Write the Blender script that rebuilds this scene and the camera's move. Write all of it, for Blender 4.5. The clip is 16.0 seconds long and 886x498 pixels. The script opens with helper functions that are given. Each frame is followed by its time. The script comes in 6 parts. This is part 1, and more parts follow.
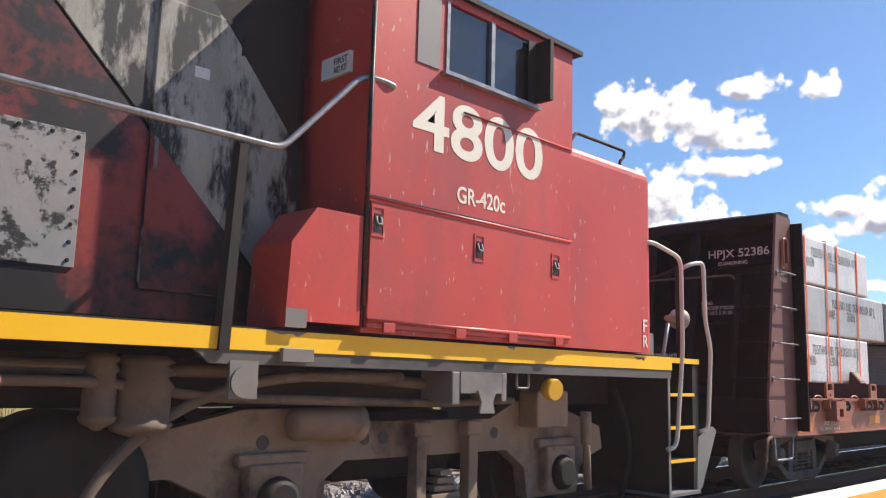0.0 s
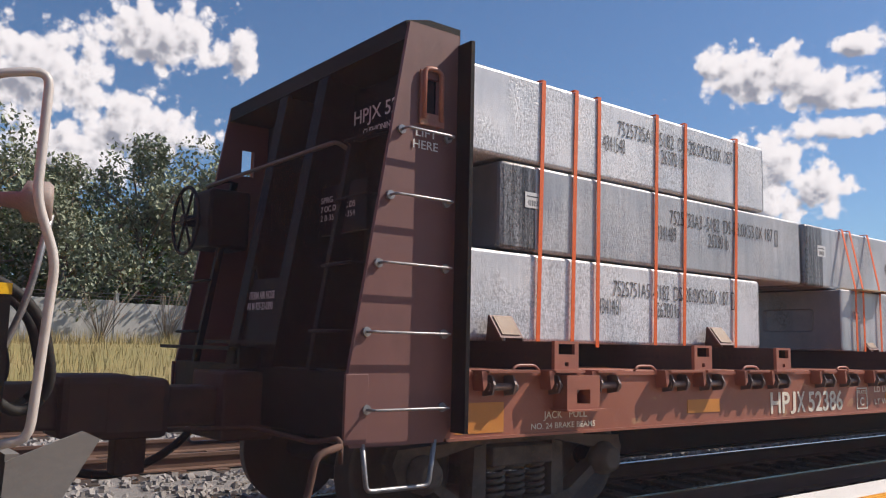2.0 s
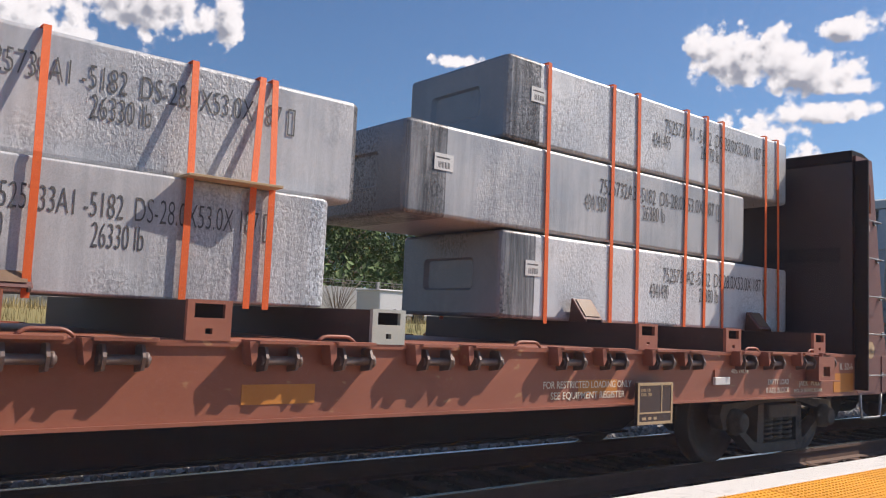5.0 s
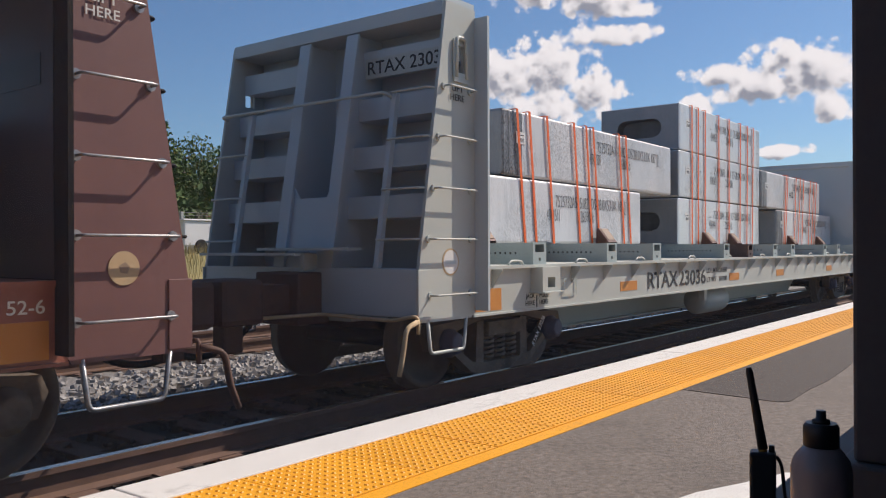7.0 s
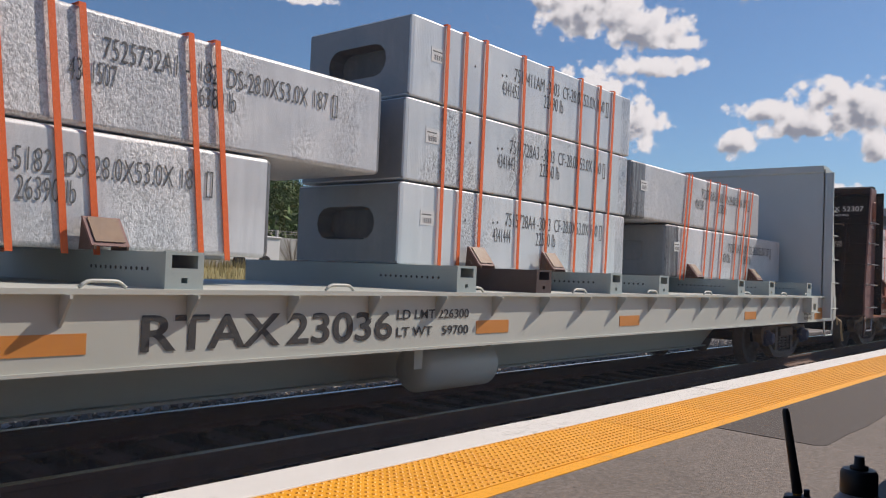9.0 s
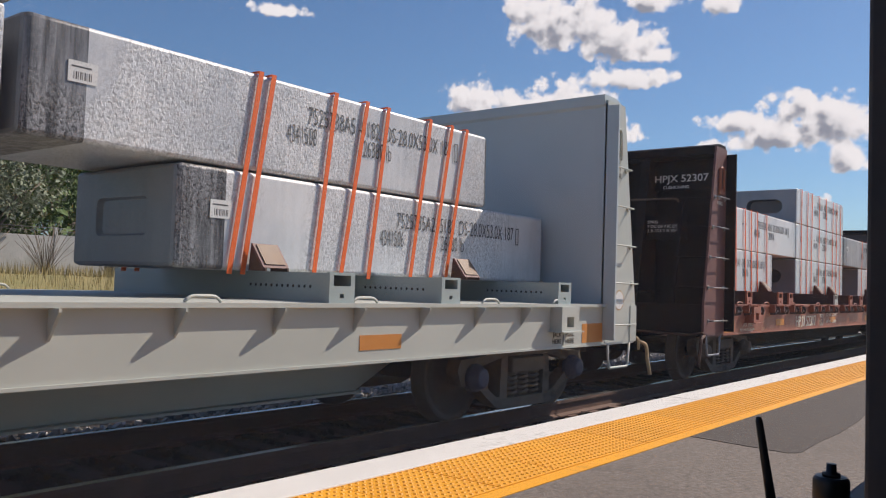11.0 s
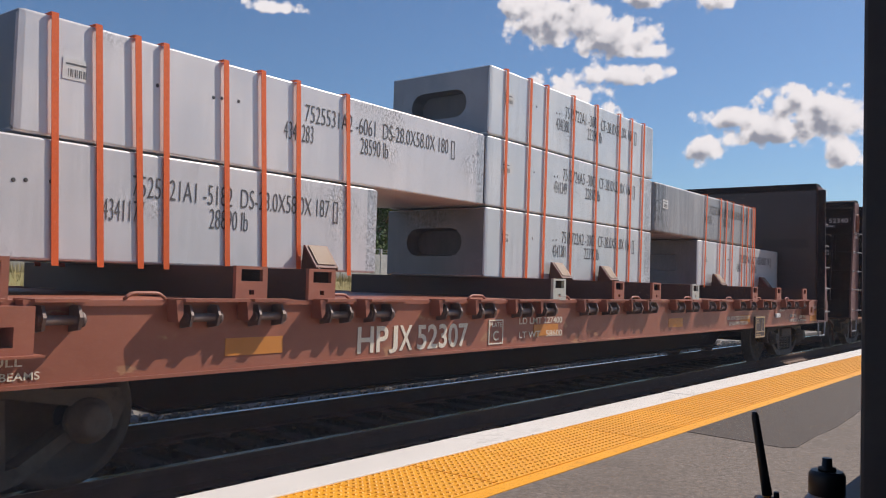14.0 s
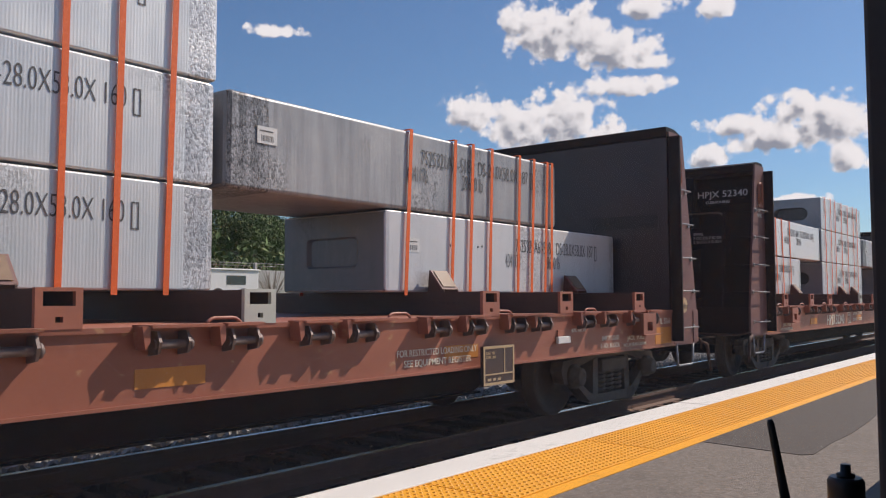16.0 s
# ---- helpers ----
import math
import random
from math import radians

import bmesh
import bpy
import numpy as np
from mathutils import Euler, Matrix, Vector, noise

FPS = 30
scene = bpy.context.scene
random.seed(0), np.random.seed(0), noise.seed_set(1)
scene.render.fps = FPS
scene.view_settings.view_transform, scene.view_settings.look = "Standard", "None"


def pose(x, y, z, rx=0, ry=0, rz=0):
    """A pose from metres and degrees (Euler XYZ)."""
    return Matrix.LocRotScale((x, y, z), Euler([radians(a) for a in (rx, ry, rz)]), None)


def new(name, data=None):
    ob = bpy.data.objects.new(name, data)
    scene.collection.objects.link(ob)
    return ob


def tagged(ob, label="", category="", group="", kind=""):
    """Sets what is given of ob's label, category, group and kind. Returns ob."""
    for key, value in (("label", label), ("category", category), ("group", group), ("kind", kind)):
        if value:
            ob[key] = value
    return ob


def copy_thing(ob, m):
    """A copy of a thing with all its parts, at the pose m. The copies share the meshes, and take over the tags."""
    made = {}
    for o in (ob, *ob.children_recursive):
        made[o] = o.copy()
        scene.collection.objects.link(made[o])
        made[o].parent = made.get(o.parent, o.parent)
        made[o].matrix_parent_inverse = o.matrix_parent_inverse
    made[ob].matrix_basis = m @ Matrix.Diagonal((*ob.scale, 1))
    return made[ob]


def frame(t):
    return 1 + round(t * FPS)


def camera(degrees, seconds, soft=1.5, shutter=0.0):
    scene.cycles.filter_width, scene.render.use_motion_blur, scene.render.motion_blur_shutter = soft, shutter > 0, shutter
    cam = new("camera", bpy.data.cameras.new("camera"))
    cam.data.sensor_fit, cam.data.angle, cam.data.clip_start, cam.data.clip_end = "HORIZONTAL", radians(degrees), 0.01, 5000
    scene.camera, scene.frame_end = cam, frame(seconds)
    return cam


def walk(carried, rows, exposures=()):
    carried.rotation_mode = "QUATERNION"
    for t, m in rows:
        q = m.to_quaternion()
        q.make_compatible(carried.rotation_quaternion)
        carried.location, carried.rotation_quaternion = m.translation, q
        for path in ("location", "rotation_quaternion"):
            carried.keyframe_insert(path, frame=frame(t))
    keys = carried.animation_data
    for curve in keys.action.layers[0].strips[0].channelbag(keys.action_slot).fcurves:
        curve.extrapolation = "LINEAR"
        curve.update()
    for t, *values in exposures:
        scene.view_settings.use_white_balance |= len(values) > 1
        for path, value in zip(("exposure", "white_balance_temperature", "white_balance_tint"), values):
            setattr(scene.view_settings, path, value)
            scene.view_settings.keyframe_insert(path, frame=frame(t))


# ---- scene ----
cam = camera(56.45, 16.0, soft=1.1, shutter=0.0)
EYE = 1.28  # camera above the rail heads

# seconds, x, y, z, yaw, pitch, roll
CAMERA = [
    (0.0, 0.000, 0.000, 0.000, -44.85, 8.80, 1.53),
    (0.5, 0.000, 0.000, 0.000, -43.05, 8.40, 0.07),
    (1.0, 0.000, 0.000, 0.000, -40.32, 7.68, 0.06),
    (1.5, 0.000, 0.000, 0.000, -38.64, 7.10, 0.79),
    (2.0, 0.000, 0.000, 0.000, -38.17, 6.76, 1.28),
    (2.5, 0.000, 0.000, 0.000, -38.03, 6.71, 1.60),
    (3.0, 0.000, 0.000, 0.000, -37.78, 6.73, 1.51),
    (5.5, 0.000, 0.000, 0.000, -41.12, 3.90, 3.53),
    (6.0, 0.000, 0.000, 0.000, -45.77, 1.58, 3.04),
    (6.5, 0.000, 0.000, 0.000, -50.96, -0.36, 1.35),
    (7.0, 0.000, 0.000, 0.000, -52.57, -0.01, -0.24),
    (7.5, 0.000, 0.000, 0.000, -51.57, 1.12, 0.45),
    (8.0, 0.000, 0.000, 0.000, -50.72, 1.79, 1.19),
    (8.5, 0.000, 0.000, 0.000, -50.21, 1.84, 1.84),
    (9.0, 0.000, 0.000, 0.000, -50.08, 1.62, 2.23),
    (9.5, 0.000, 0.000, 0.000, -49.89, 1.64, 2.18),
    (12.0, 0.000, 0.000, 0.000, -52.77, 2.91, 1.76),
    (12.5, 0.000, 0.000, 0.000, -52.53, 2.82, 1.73),
    (13.0, 0.000, 0.000, 0.000, -52.15, 2.72, 1.60),
    (13.5, 0.000, 0.000, 0.000, -52.08, 2.48, 1.53),
    (14.0, 0.000, 0.000, 0.000, -52.03, 2.24, 1.68),
    (14.5, 0.000, 0.000, 0.000, -51.99, 2.11, 1.80),
    (15.0, 0.000, 0.000, 0.000, -51.85, 2.13, 1.75),
    (15.5, 0.000, 0.000, 0.000, -51.75, 2.58, 1.06),
    (16.0, 0.000, 0.000, 0.000, -51.49, 3.40, -0.16),
]


def camera_pose(x, y, z, yaw, pitch, roll):
    return pose(x, y, z + EYE, 90, 0, yaw) @ pose(0, 0, 0, pitch) @ pose(0, 0, 0, 0, 0, roll)


walk(cam, [(t, camera_pose(*p)) for t, *p in CAMERA], [(0.0, 0.82, 7100, 16), (1.0, 0.65, 7100, 16), (2.0, 0.32, 7100, 16), (3.0, 0.18, 7100, 16), (5.5, 0.42, 7100, 16), (7.0, 0.2, 7100, 16), (9.0, 0.1, 7100, 16), (12.0, 0.2, 7100, 16), (16.0, 0.15, 7100, 16)])

# seconds, metres by which the train has rolled on
ROLLED = [
    (0.0, 0.000),
    (0.5, 1.714),
    (1.0, 3.340),
    (1.5, 5.086),
    (2.0, 6.951),
    (2.5, 8.742),
    (3.0, 10.488),
    (5.5, 19.364),
    (6.0, 21.111),
    (6.5, 23.076),
    (7.0, 24.877),
    (7.5, 26.650),
    (8.0, 28.320),
    (8.5, 30.111),
    (9.0, 32.050),
    (9.5, 33.878),
    (12.0, 43.106),
    (12.5, 44.966),
    (13.0, 46.728),
    (13.5, 48.691),
    (14.0, 50.561),
    (14.5, 52.450),
    (15.0, 54.224),
    (15.5, 56.092),
    (16.0, 58.096),
]

# ---- sky, sun ----
SUN = Vector((2.4, -1.0, 2.6)).normalized()  # towards the sun
CLOUDS = [  # azimuth from +x, elevation, half width, half height, in degrees
    (30.4, 17.9, 4.2, 1.8), (26.7, 16.8, 3.6, 1.5), (33.0, 18.9, 2.1, 1.0), (24.0, 15.7, 1.9, 0.6), (26.0, 14.3, 3.2, 0.7),
    (36.6, 12.8, 1.8, 1.2), (33.2, 11.9, 2.4, 1.9), (29.6, 12.6, 2.8, 1.8), (27.0, 10.8, 1.9, 1.8), (30.3, 9.8, 3.0, 1.5),
    (15.1, 12.2, 1.7, 1.2), (18.4, 11.2, 2.3, 0.7), (16.1, 10.6, 2.8, 1.4), (12.6, 11.0, 3.0, 1.8), (12.1, 9.0, 1.3, 1.1),
    (20.3, 9.5, 1.6, 1.1), (15.4, 6.2, 2.8, 0.4), (24.5, 19.2, 2.2, 0.9), (19.7, 18.8, 1.2, 0.9), (79.6, 16.5, 5.6, 3.2),
    (71.5, 19.8, 5.0, 2.2), (72.8, 13.8, 4.5, 2.1), (77.0, 11.7, 5.6, 2.0), (50.3, 17.9, 1.8, 0.5), (66.2, 19.2, 1.0, 1.9),
]


def build_world():
    w = bpy.data.worlds.new("summer_sky")
    scene.world = w
    w.use_nodes = True
    nt = w.node_tree
    nt.nodes.clear()
    N, L = nt.nodes.new, nt.links.new

    def math(op, a, b=None, c=None):
        n = N("ShaderNodeMath")
        n.operation = op
        for i, v in enumerate((a, b, c)):
            if v is None:
                continue
            if isinstance(v, (int, float)):
                n.inputs[i].default_value = v
            else:
                L(v, n.inputs[i])
        return n.outputs[0]

    sky = N("ShaderNodeTexSky")
    sky.sky_type, sky.sun_disc = "NISHITA", False
    sky.sun_elevation, sky.sun_rotation = math_asin(SUN.z), math_atan2(SUN.x, SUN.y)
    sky.altitude, sky.air_density, sky.dust_density, sky.ozone_density = 100, 1.0, 0.6, 2.0
    geo = N("ShaderNodeTexCoord")
    sep = N("ShaderNodeSeparateXYZ")
    L(geo.outputs["Generated"], sep.inputs[0])
    az = math("MULTIPLY", math("ARCTAN2", sep.outputs[1], sep.outputs[0]), 57.2958)
    el = math("MULTIPLY", math("ARCSINE", sep.outputs[2]), 57.2958)
    pos = N("ShaderNodeCombineXYZ")
    L(az, pos.inputs[0]), L(el, pos.inputs[1])

    def field(up, aside):
        """Cloud density, looked up a little nearer to the sun for the shading of the undersides."""
        a, e = math("ADD", az, aside), math("ADD", el, up)
        p = N("ShaderNodeCombineXYZ")
        L(a, p.inputs[0]), L(e, p.inputs[1])
        big, fine = N("ShaderNodeTexNoise"), N("ShaderNodeTexNoise")
        for n, s, d in ((big, 0.55, 7), (fine, 0.055, 6)):
            n.inputs["Scale"].default_value, n.inputs["Detail"].default_value, n.inputs["Roughness"].default_value = s, d, 0.55
            L(p.outputs[0], n.inputs["Vector"])
        puff = N("ShaderNodeTexVoronoi")
        puff.feature = "SMOOTH_F1"
        puff.inputs["Scale"].default_value, puff.inputs["Detail"].default_value = 0.95, 2.0
        puff.inputs["Smoothness"].default_value = 0.25
        L(p.outputs[0], puff.inputs["Vector"])
        best = None
        for ca, ce, cw, ch in CLOUDS:
            u = math("MULTIPLY", math("SUBTRACT", a, ca), 0.80 / cw)
            v0 = math("SUBTRACT", e, ce - 0.2 * ch)
            v = math("MAXIMUM", math("MULTIPLY", v0, 0.70 / ch), math("MULTIPLY", v0, -1.0 / ch))
            r = math("SUBTRACT", 1.0, math("SQRT", math("ADD", math("MULTIPLY", u, u), math("MULTIPLY", v, v))))
            best = r if best is None else math("SMOOTH_MAX", best, r, 0.2)
        # broken cumulus all round, thinner overhead
        rest = math("SUBTRACT", math("MULTIPLY", fine.outputs[0], 3.2), math("ADD", 1.95, math("MULTIPLY", el, 0.006)))
        away = math("MULTIPLY", math("SUBTRACT", math("ABSOLUTE", math("SUBTRACT", az, 45.0)), 52.0), 0.08)
        best = math("MAXIMUM", best, math("MINIMUM", rest, away))
        lumps = math("MULTIPLY", math("SUBTRACT", 0.62, puff.outputs["Distance"]), 0.55)
        return math("ADD", best, math("ADD", lumps, math("MULTIPLY", math("SUBTRACT", big.outputs[0], 0.46), 1.45)))

    here, above = field(0.0, 0.0), field(0.55, -0.4)

    def ramp(v, lo, hi):
        n = N("ShaderNodeMapRange")
        n.interpolation_type = "SMOOTHSTEP"
        n.inputs["From Min"].default_value, n.inputs["From Max"].default_value = lo, hi
        L(v, n.inputs["Value"])
        return n.outputs[0]

    cover = math("MULTIPLY", ramp(here, 0.0, 0.34), ramp(el, 1.0, 4.0))
    relief = ramp(math("SUBTRACT", above, here), -0.25, 0.30)
    thick = math("MULTIPLY", ramp(above, 0.15, 0.95), math("ADD", 0.45, math("MULTIPLY", relief, 0.55)))
    tone = N("ShaderNodeMix")
    tone.data_type = "RGBA"
    tone.inputs["A"].default_value, tone.inputs["B"].default_value = (0.92, 0.95, 1.02, 1), (0.30, 0.34, 0.43, 1)
    L(thick, tone.inputs["Factor"])
    sky_bg, cloud_bg, mix, out = N("ShaderNodeBackground"), N("ShaderNodeBackground"), N("ShaderNodeMixShader"), N("ShaderNodeOutputWorld")
    tint = N("ShaderNodeMix")
    tint.data_type, tint.blend_type = "RGBA", "MULTIPLY"
    tint.inputs["Factor"].default_value = 1.0
    tint.inputs["B"].default_value = (0.64, 0.90, 1.14, 1)
    L(sky.outputs[0], tint.inputs["A"])
    L(tint.outputs["Result"], sky_bg.inputs[0])
    L(tone.outputs["Result"], cloud_bg.inputs[0])
    sky_bg.inputs[1].default_value, cloud_bg.inputs[1].default_value = 0.080, 0.80
    L(cover, mix.inputs[0]), L(sky_bg.outputs[0], mix.inputs[1]), L(cloud_bg.outputs[0], mix.inputs[2]), L(mix.outputs[0], out.inputs[0])


math_asin, math_atan2 = math.asin, math.atan2
build_world()
sun = new("sun", bpy.data.lights.new("sun", "SUN"))
sun.data.energy, sun.data.angle, sun.data.color = 4.2, radians(0.53), (1.0, 0.95, 0.87)
sun.rotation_mode = "QUATERNION"
sun.rotation_quaternion = SUN.to_track_quat("Z", "Y")
sun.location = SUN * 60


# ---- materials ----
def mat(name, a, b, rough=0.6, metal=0.0, scale=6.0, fine=60.0, bump=0.15, stain=None, stain_at=(0.58, 0.7), stain_scale=1.6, rand=0.0, island=False,
        stretch=(1, 1, 1), spec=0.5, lift=0.004, coat=0.0, speck=0.5, chips=None, chip_scale=26.0):
    """Paint, metal or stone: two colours mixed by coarse and fine noise, an optional stain, and fine relief."""
    m = bpy.data.materials.new(name)
    m.use_nodes = True
    nt = m.node_tree
    N, L = nt.nodes.new, nt.links.new
    bs = nt.nodes["Principled BSDF"]
    tc, mp = N("ShaderNodeTexCoord"), N("ShaderNodeMapping")
    mp.inputs["Scale"].default_value = stretch
    L(tc.outputs["Object"], mp.inputs[0])

    def tex(s, detail=5, rough_=0.6):
        n = N("ShaderNodeTexNoise")
        n.inputs["Scale"].default_value, n.inputs["Detail"].default_value, n.inputs["Roughness"].default_value = s, detail, rough_
        L(mp.outputs[0], n.inputs["Vector"])
        return n.outputs[0]

    def mix(fac, ca, cb):
        n = N("ShaderNodeMix")
        n.data_type = "RGBA"
        for key, v in (("Factor", fac), ("A", ca), ("B", cb)):
            sock = [i for i in n.inputs if i.name == key and (i.type == "RGBA" or key == "Factor" and i.type == "VALUE")][0]
            if isinstance(v, (tuple, float, int)):
                sock.default_value = (*v, 1) if isinstance(v, tuple) else v
            else:
                L(v, sock)
        return [o for o in n.outputs if o.type == "RGBA"][0]

    def ramp(v, lo, hi):
        n = N("ShaderNodeMapRange")
        n.inputs["From Min"].default_value, n.inputs["From Max"].default_value = lo, hi
        L(v, n.inputs["Value"])
        return n.outputs[0]

    coarse, grain = tex(scale), tex(fine, 3)
    both = N("ShaderNodeMath")
    both.operation = "MULTIPLY_ADD"
    L(grain, both.inputs[0])
    both.inputs[1].default_value = speck
    L(coarse, both.inputs[2])
    col = mix(ramp(both.outputs[0], 0.25 + speck / 2, 0.75 + speck / 2), a, b)
    if stain:
        col = mix(ramp(tex(stain_scale, 7, 0.68), *stain_at), col, stain)
    if chips:
        col = mix(ramp(tex(chip_scale, 3, 0.6), 0.66, 0.69), col, chips)
    if rand or island:
        src = N("ShaderNodeNewGeometry").outputs["Random Per Island"] if island else N("ShaderNodeObjectInfo").outputs["Random"]
        hsv = N("ShaderNodeHueSaturation")
        L(ramp(src, -0.0, 1.0), hsv.inputs["Value"])
        mr = N("ShaderNodeMapRange")
        mr.inputs["To Min"].default_value, mr.inputs["To Max"].default_value = 1 - (rand or 0.3), 1 + (rand or 0.3)
        L(src, mr.inputs["Value"]), L(mr.outputs[0], hsv.inputs["Value"]), L(col, hsv.inputs["Color"])
        col = hsv.outputs[0]
    L(col, bs.inputs["Base Color"])
    rr = N("ShaderNodeMapRange")
    rr.inputs["To Min"].default_value, rr.inputs["To Max"].default_value = max(rough - 0.12, 0.03), min(rough + 0.12, 1)
    L(coarse, rr.inputs["Value"]), L(rr.outputs[0], bs.inputs["Roughness"])
    bs.inputs["Metallic"].default_value, bs.inputs["Specular IOR Level"].default_value, bs.inputs["Coat Weight"].default_value = metal, spec, coat
    if bump:
        bp = N("ShaderNodeBump")
        bp.inputs["Strength"].default_value, bp.inputs["Distance"].default_value = bump, lift
        L(both.outputs[0], bp.inputs["Height"]), L(bp.outputs[0], bs.inputs["Normal"])
    return m


RED = mat("red_paint", (0.50, 0.045, 0.034), (0.60, 0.07, 0.052), 0.45, scale=1.3, fine=90, bump=0.05, stain=(0.26, 0.06, 0.055), stain_at=(0.46, 0.80), stretch=(1, 1, 0.35), chips=(0.52, 0.27, 0.23))
HOOD_PAINT = mat("worn_black_paint", (0.009, 0.009, 0.010), (0.024, 0.022, 0.022), 0.6, spec=0.25, scale=2.2, bump=0.08, stain=(0.16, 0.016, 0.014), stain_at=(0.66, 0.74), stain_scale=1.3)
HOOD_RED = mat("black_mottled_red_paint", (0.22, 0.022, 0.018), (0.30, 0.034, 0.026), 0.5, scale=2, bump=0.05, stain=(0.008, 0.007, 0.007), stain_at=(0.40, 0.52), stain_scale=1.1)
STRIPE = mat("flaked_white_stripe", (0.44, 0.42, 0.36), (0.22, 0.21, 0.19), 0.6, scale=3, bump=0.15, stain=(0.014, 0.015, 0.017), stain_at=(0.46, 0.54), stain_scale=2.6, stretch=(1.3, 1, 0.45))
PATCH = mat("bare_patched_plate", (0.33, 0.32, 0.315), (0.23, 0.23, 0.23), 0.55, scale=4, bump=0.15, stain=(0.02, 0.02, 0.02), stain_at=(0.52, 0.57), stain_scale=4.5)
YELLOW = mat("yellow_edge_paint", (0.88, 0.50, 0.010), (0.93, 0.56, 0.015), 0.5, scale=2, bump=0.05, stain=(0.10, 0.08, 0.05), stain_at=(0.70, 0.78), stain_scale=3)
SKIRT = mat("grimy_sill_steel", (0.07, 0.066, 0.064), (0.12, 0.115, 0.11), 0.6, scale=4, bump=0.15, stain=(0.03, 0.028, 0.026), stain_at=(0.5, 0.66), stretch=(0.4, 1, 1))
GREY_STEEL = mat("grey_frame_steel", (0.16, 0.155, 0.15), (0.22, 0.215, 0.205), 0.55, scale=3, bump=0.1, stain=(0.07, 0.065, 0.06), stretch=(0.4, 1, 1))
DIRT = mat("dusty_running_gear", (0.23, 0.165, 0.115), (0.34, 0.25, 0.18), 0.85, scale=4, bump=0.35, stain=(0.035, 0.03, 0.027), stain_at=(0.5, 0.7))
CAR_DIRT = mat("dark_dusty_truck", (0.12, 0.092, 0.070), (0.19, 0.145, 0.11), 0.85, scale=4, bump=0.35, stain=(0.03, 0.026, 0.023), stain_at=(0.5, 0.7))
WHEEL = mat("brown_wheel_steel", (0.070, 0.052, 0.040), (0.12, 0.088, 0.066), 0.6, scale=5, bump=0.1, stain=(0.14, 0.10, 0.07), stain_at=(0.66, 0.75))
BLACK = mat("grimy_black_steel", (0.012, 0.011, 0.010), (0.028, 0.025, 0.023), 0.7, spec=0.3, scale=4, bump=0.2)
RAIL_STEEL = mat("white_handrail", (0.50, 0.46, 0.43), (0.62, 0.58, 0.55), 0.4, scale=8, bump=0.1, stain=(0.24, 0.17, 0.14), stain_at=(0.62, 0.75), stain_scale=6)
LAMP_GREY = mat("dusty_lamp_housing", (0.26, 0.20, 0.175), (0.36, 0.29, 0.26), 0.6, scale=9, bump=0.1, stain=(0.12, 0.09, 0.08))
BARE_RAIL = mat("worn_grey_rail", (0.20, 0.20, 0.21), (0.38, 0.38, 0.39), 0.35, 0.5, scale=14, bump=0.1)
CREAM = mat("cream_numerals", (0.84, 0.79, 0.68), (0.74, 0.69, 0.58), 0.55, scale=6, bump=0.03)
WHITE = mat("white_lettering", (0.72, 0.70, 0.68), (0.60, 0.58, 0.56), 0.6, scale=20, bump=0.0)
BLACK_INK = mat("black_lettering", (0.02, 0.02, 0.02), (0.05, 0.05, 0.05), 0.6, scale=30, bump=0)
INK = mat("grey_stencil_ink", (0.045, 0.047, 0.052), (0.16, 0.165, 0.17), 0.7, scale=40, bump=0)
BROWN = mat("brown_car_paint", (0.285, 0.092, 0.056), (0.37, 0.135, 0.088), 0.5, scale=2.4, bump=0.1, chips=(0.40, 0.20, 0.11), chip_scale=9.0, stain=(0.15, 0.056, 0.038), stain_at=(0.50, 0.78), stretch=(0.5, 1, 1))
BROWN_SIDE = mat("purplish_brown_paint", (0.145, 0.060, 0.054), (0.19, 0.085, 0.078), 0.6, scale=1.5, bump=0.08, stain=(0.10, 0.046, 0.042), stain_at=(0.55, 0.8), stretch=(1, 1, 0.4))
# Inner bulkhead sheet: the face's shade is put into this dark purplish tone.
LINER_SHADED = mat("shade_toned_liner_paint", (0.030, 0.022, 0.025), (0.046, 0.035, 0.038), 0.42, scale=1.2, bump=0.08, stain=(0.035, 0.026, 0.028), stain_at=(0.5, 0.75))
# Car brown taken near black: the shade on the ends is in the colour.
BROWN_SHADED = mat("shade_darkened_brown_paint", (0.006, 0.0045, 0.0055), (0.011, 0.008, 0.009), 0.6, spec=0.15, scale=1.5, bump=0.08, stain=(0.010, 0.007, 0.007))
GREY_CAR = mat("grey_green_car_paint", (0.44, 0.46, 0.42), (0.52, 0.54, 0.50), 0.5, scale=1.6, bump=0.05, stain=(0.36, 0.36, 0.31), stain_at=(0.58, 0.8), stretch=(0.5, 1, 1))
GREY_BULK = mat("pale_blue_grey_paint", (0.44, 0.50, 0.52), (0.52, 0.58, 0.60), 0.5, scale=1.6, bump=0.05, stain=(0.31, 0.34, 0.34), stain_at=(0.6, 0.8))
TEAL = mat("pale_teal_beam_paint", (0.30, 0.37, 0.37), (0.38, 0.45, 0.45), 0.5, scale=3, bump=0.05, stain=(0.2, 0.2, 0.18))
WINCH = mat("worn_winch_steel", (0.10, 0.062, 0.055), (0.19, 0.15, 0.14), 0.5, 0.2, scale=9, bump=0.15, stain=(0.06, 0.035, 0.03))
BEAM = mat("dark_brown_beam_paint", (0.045, 0.028, 0.026), (0.075, 0.045, 0.040), 0.6, scale=3, bump=0.1)
ORANGE_REFLECT = mat("orange_reflector", (0.55, 0.20, 0.035), (0.62, 0.25, 0.045), 0.5, scale=6, bump=0.02)
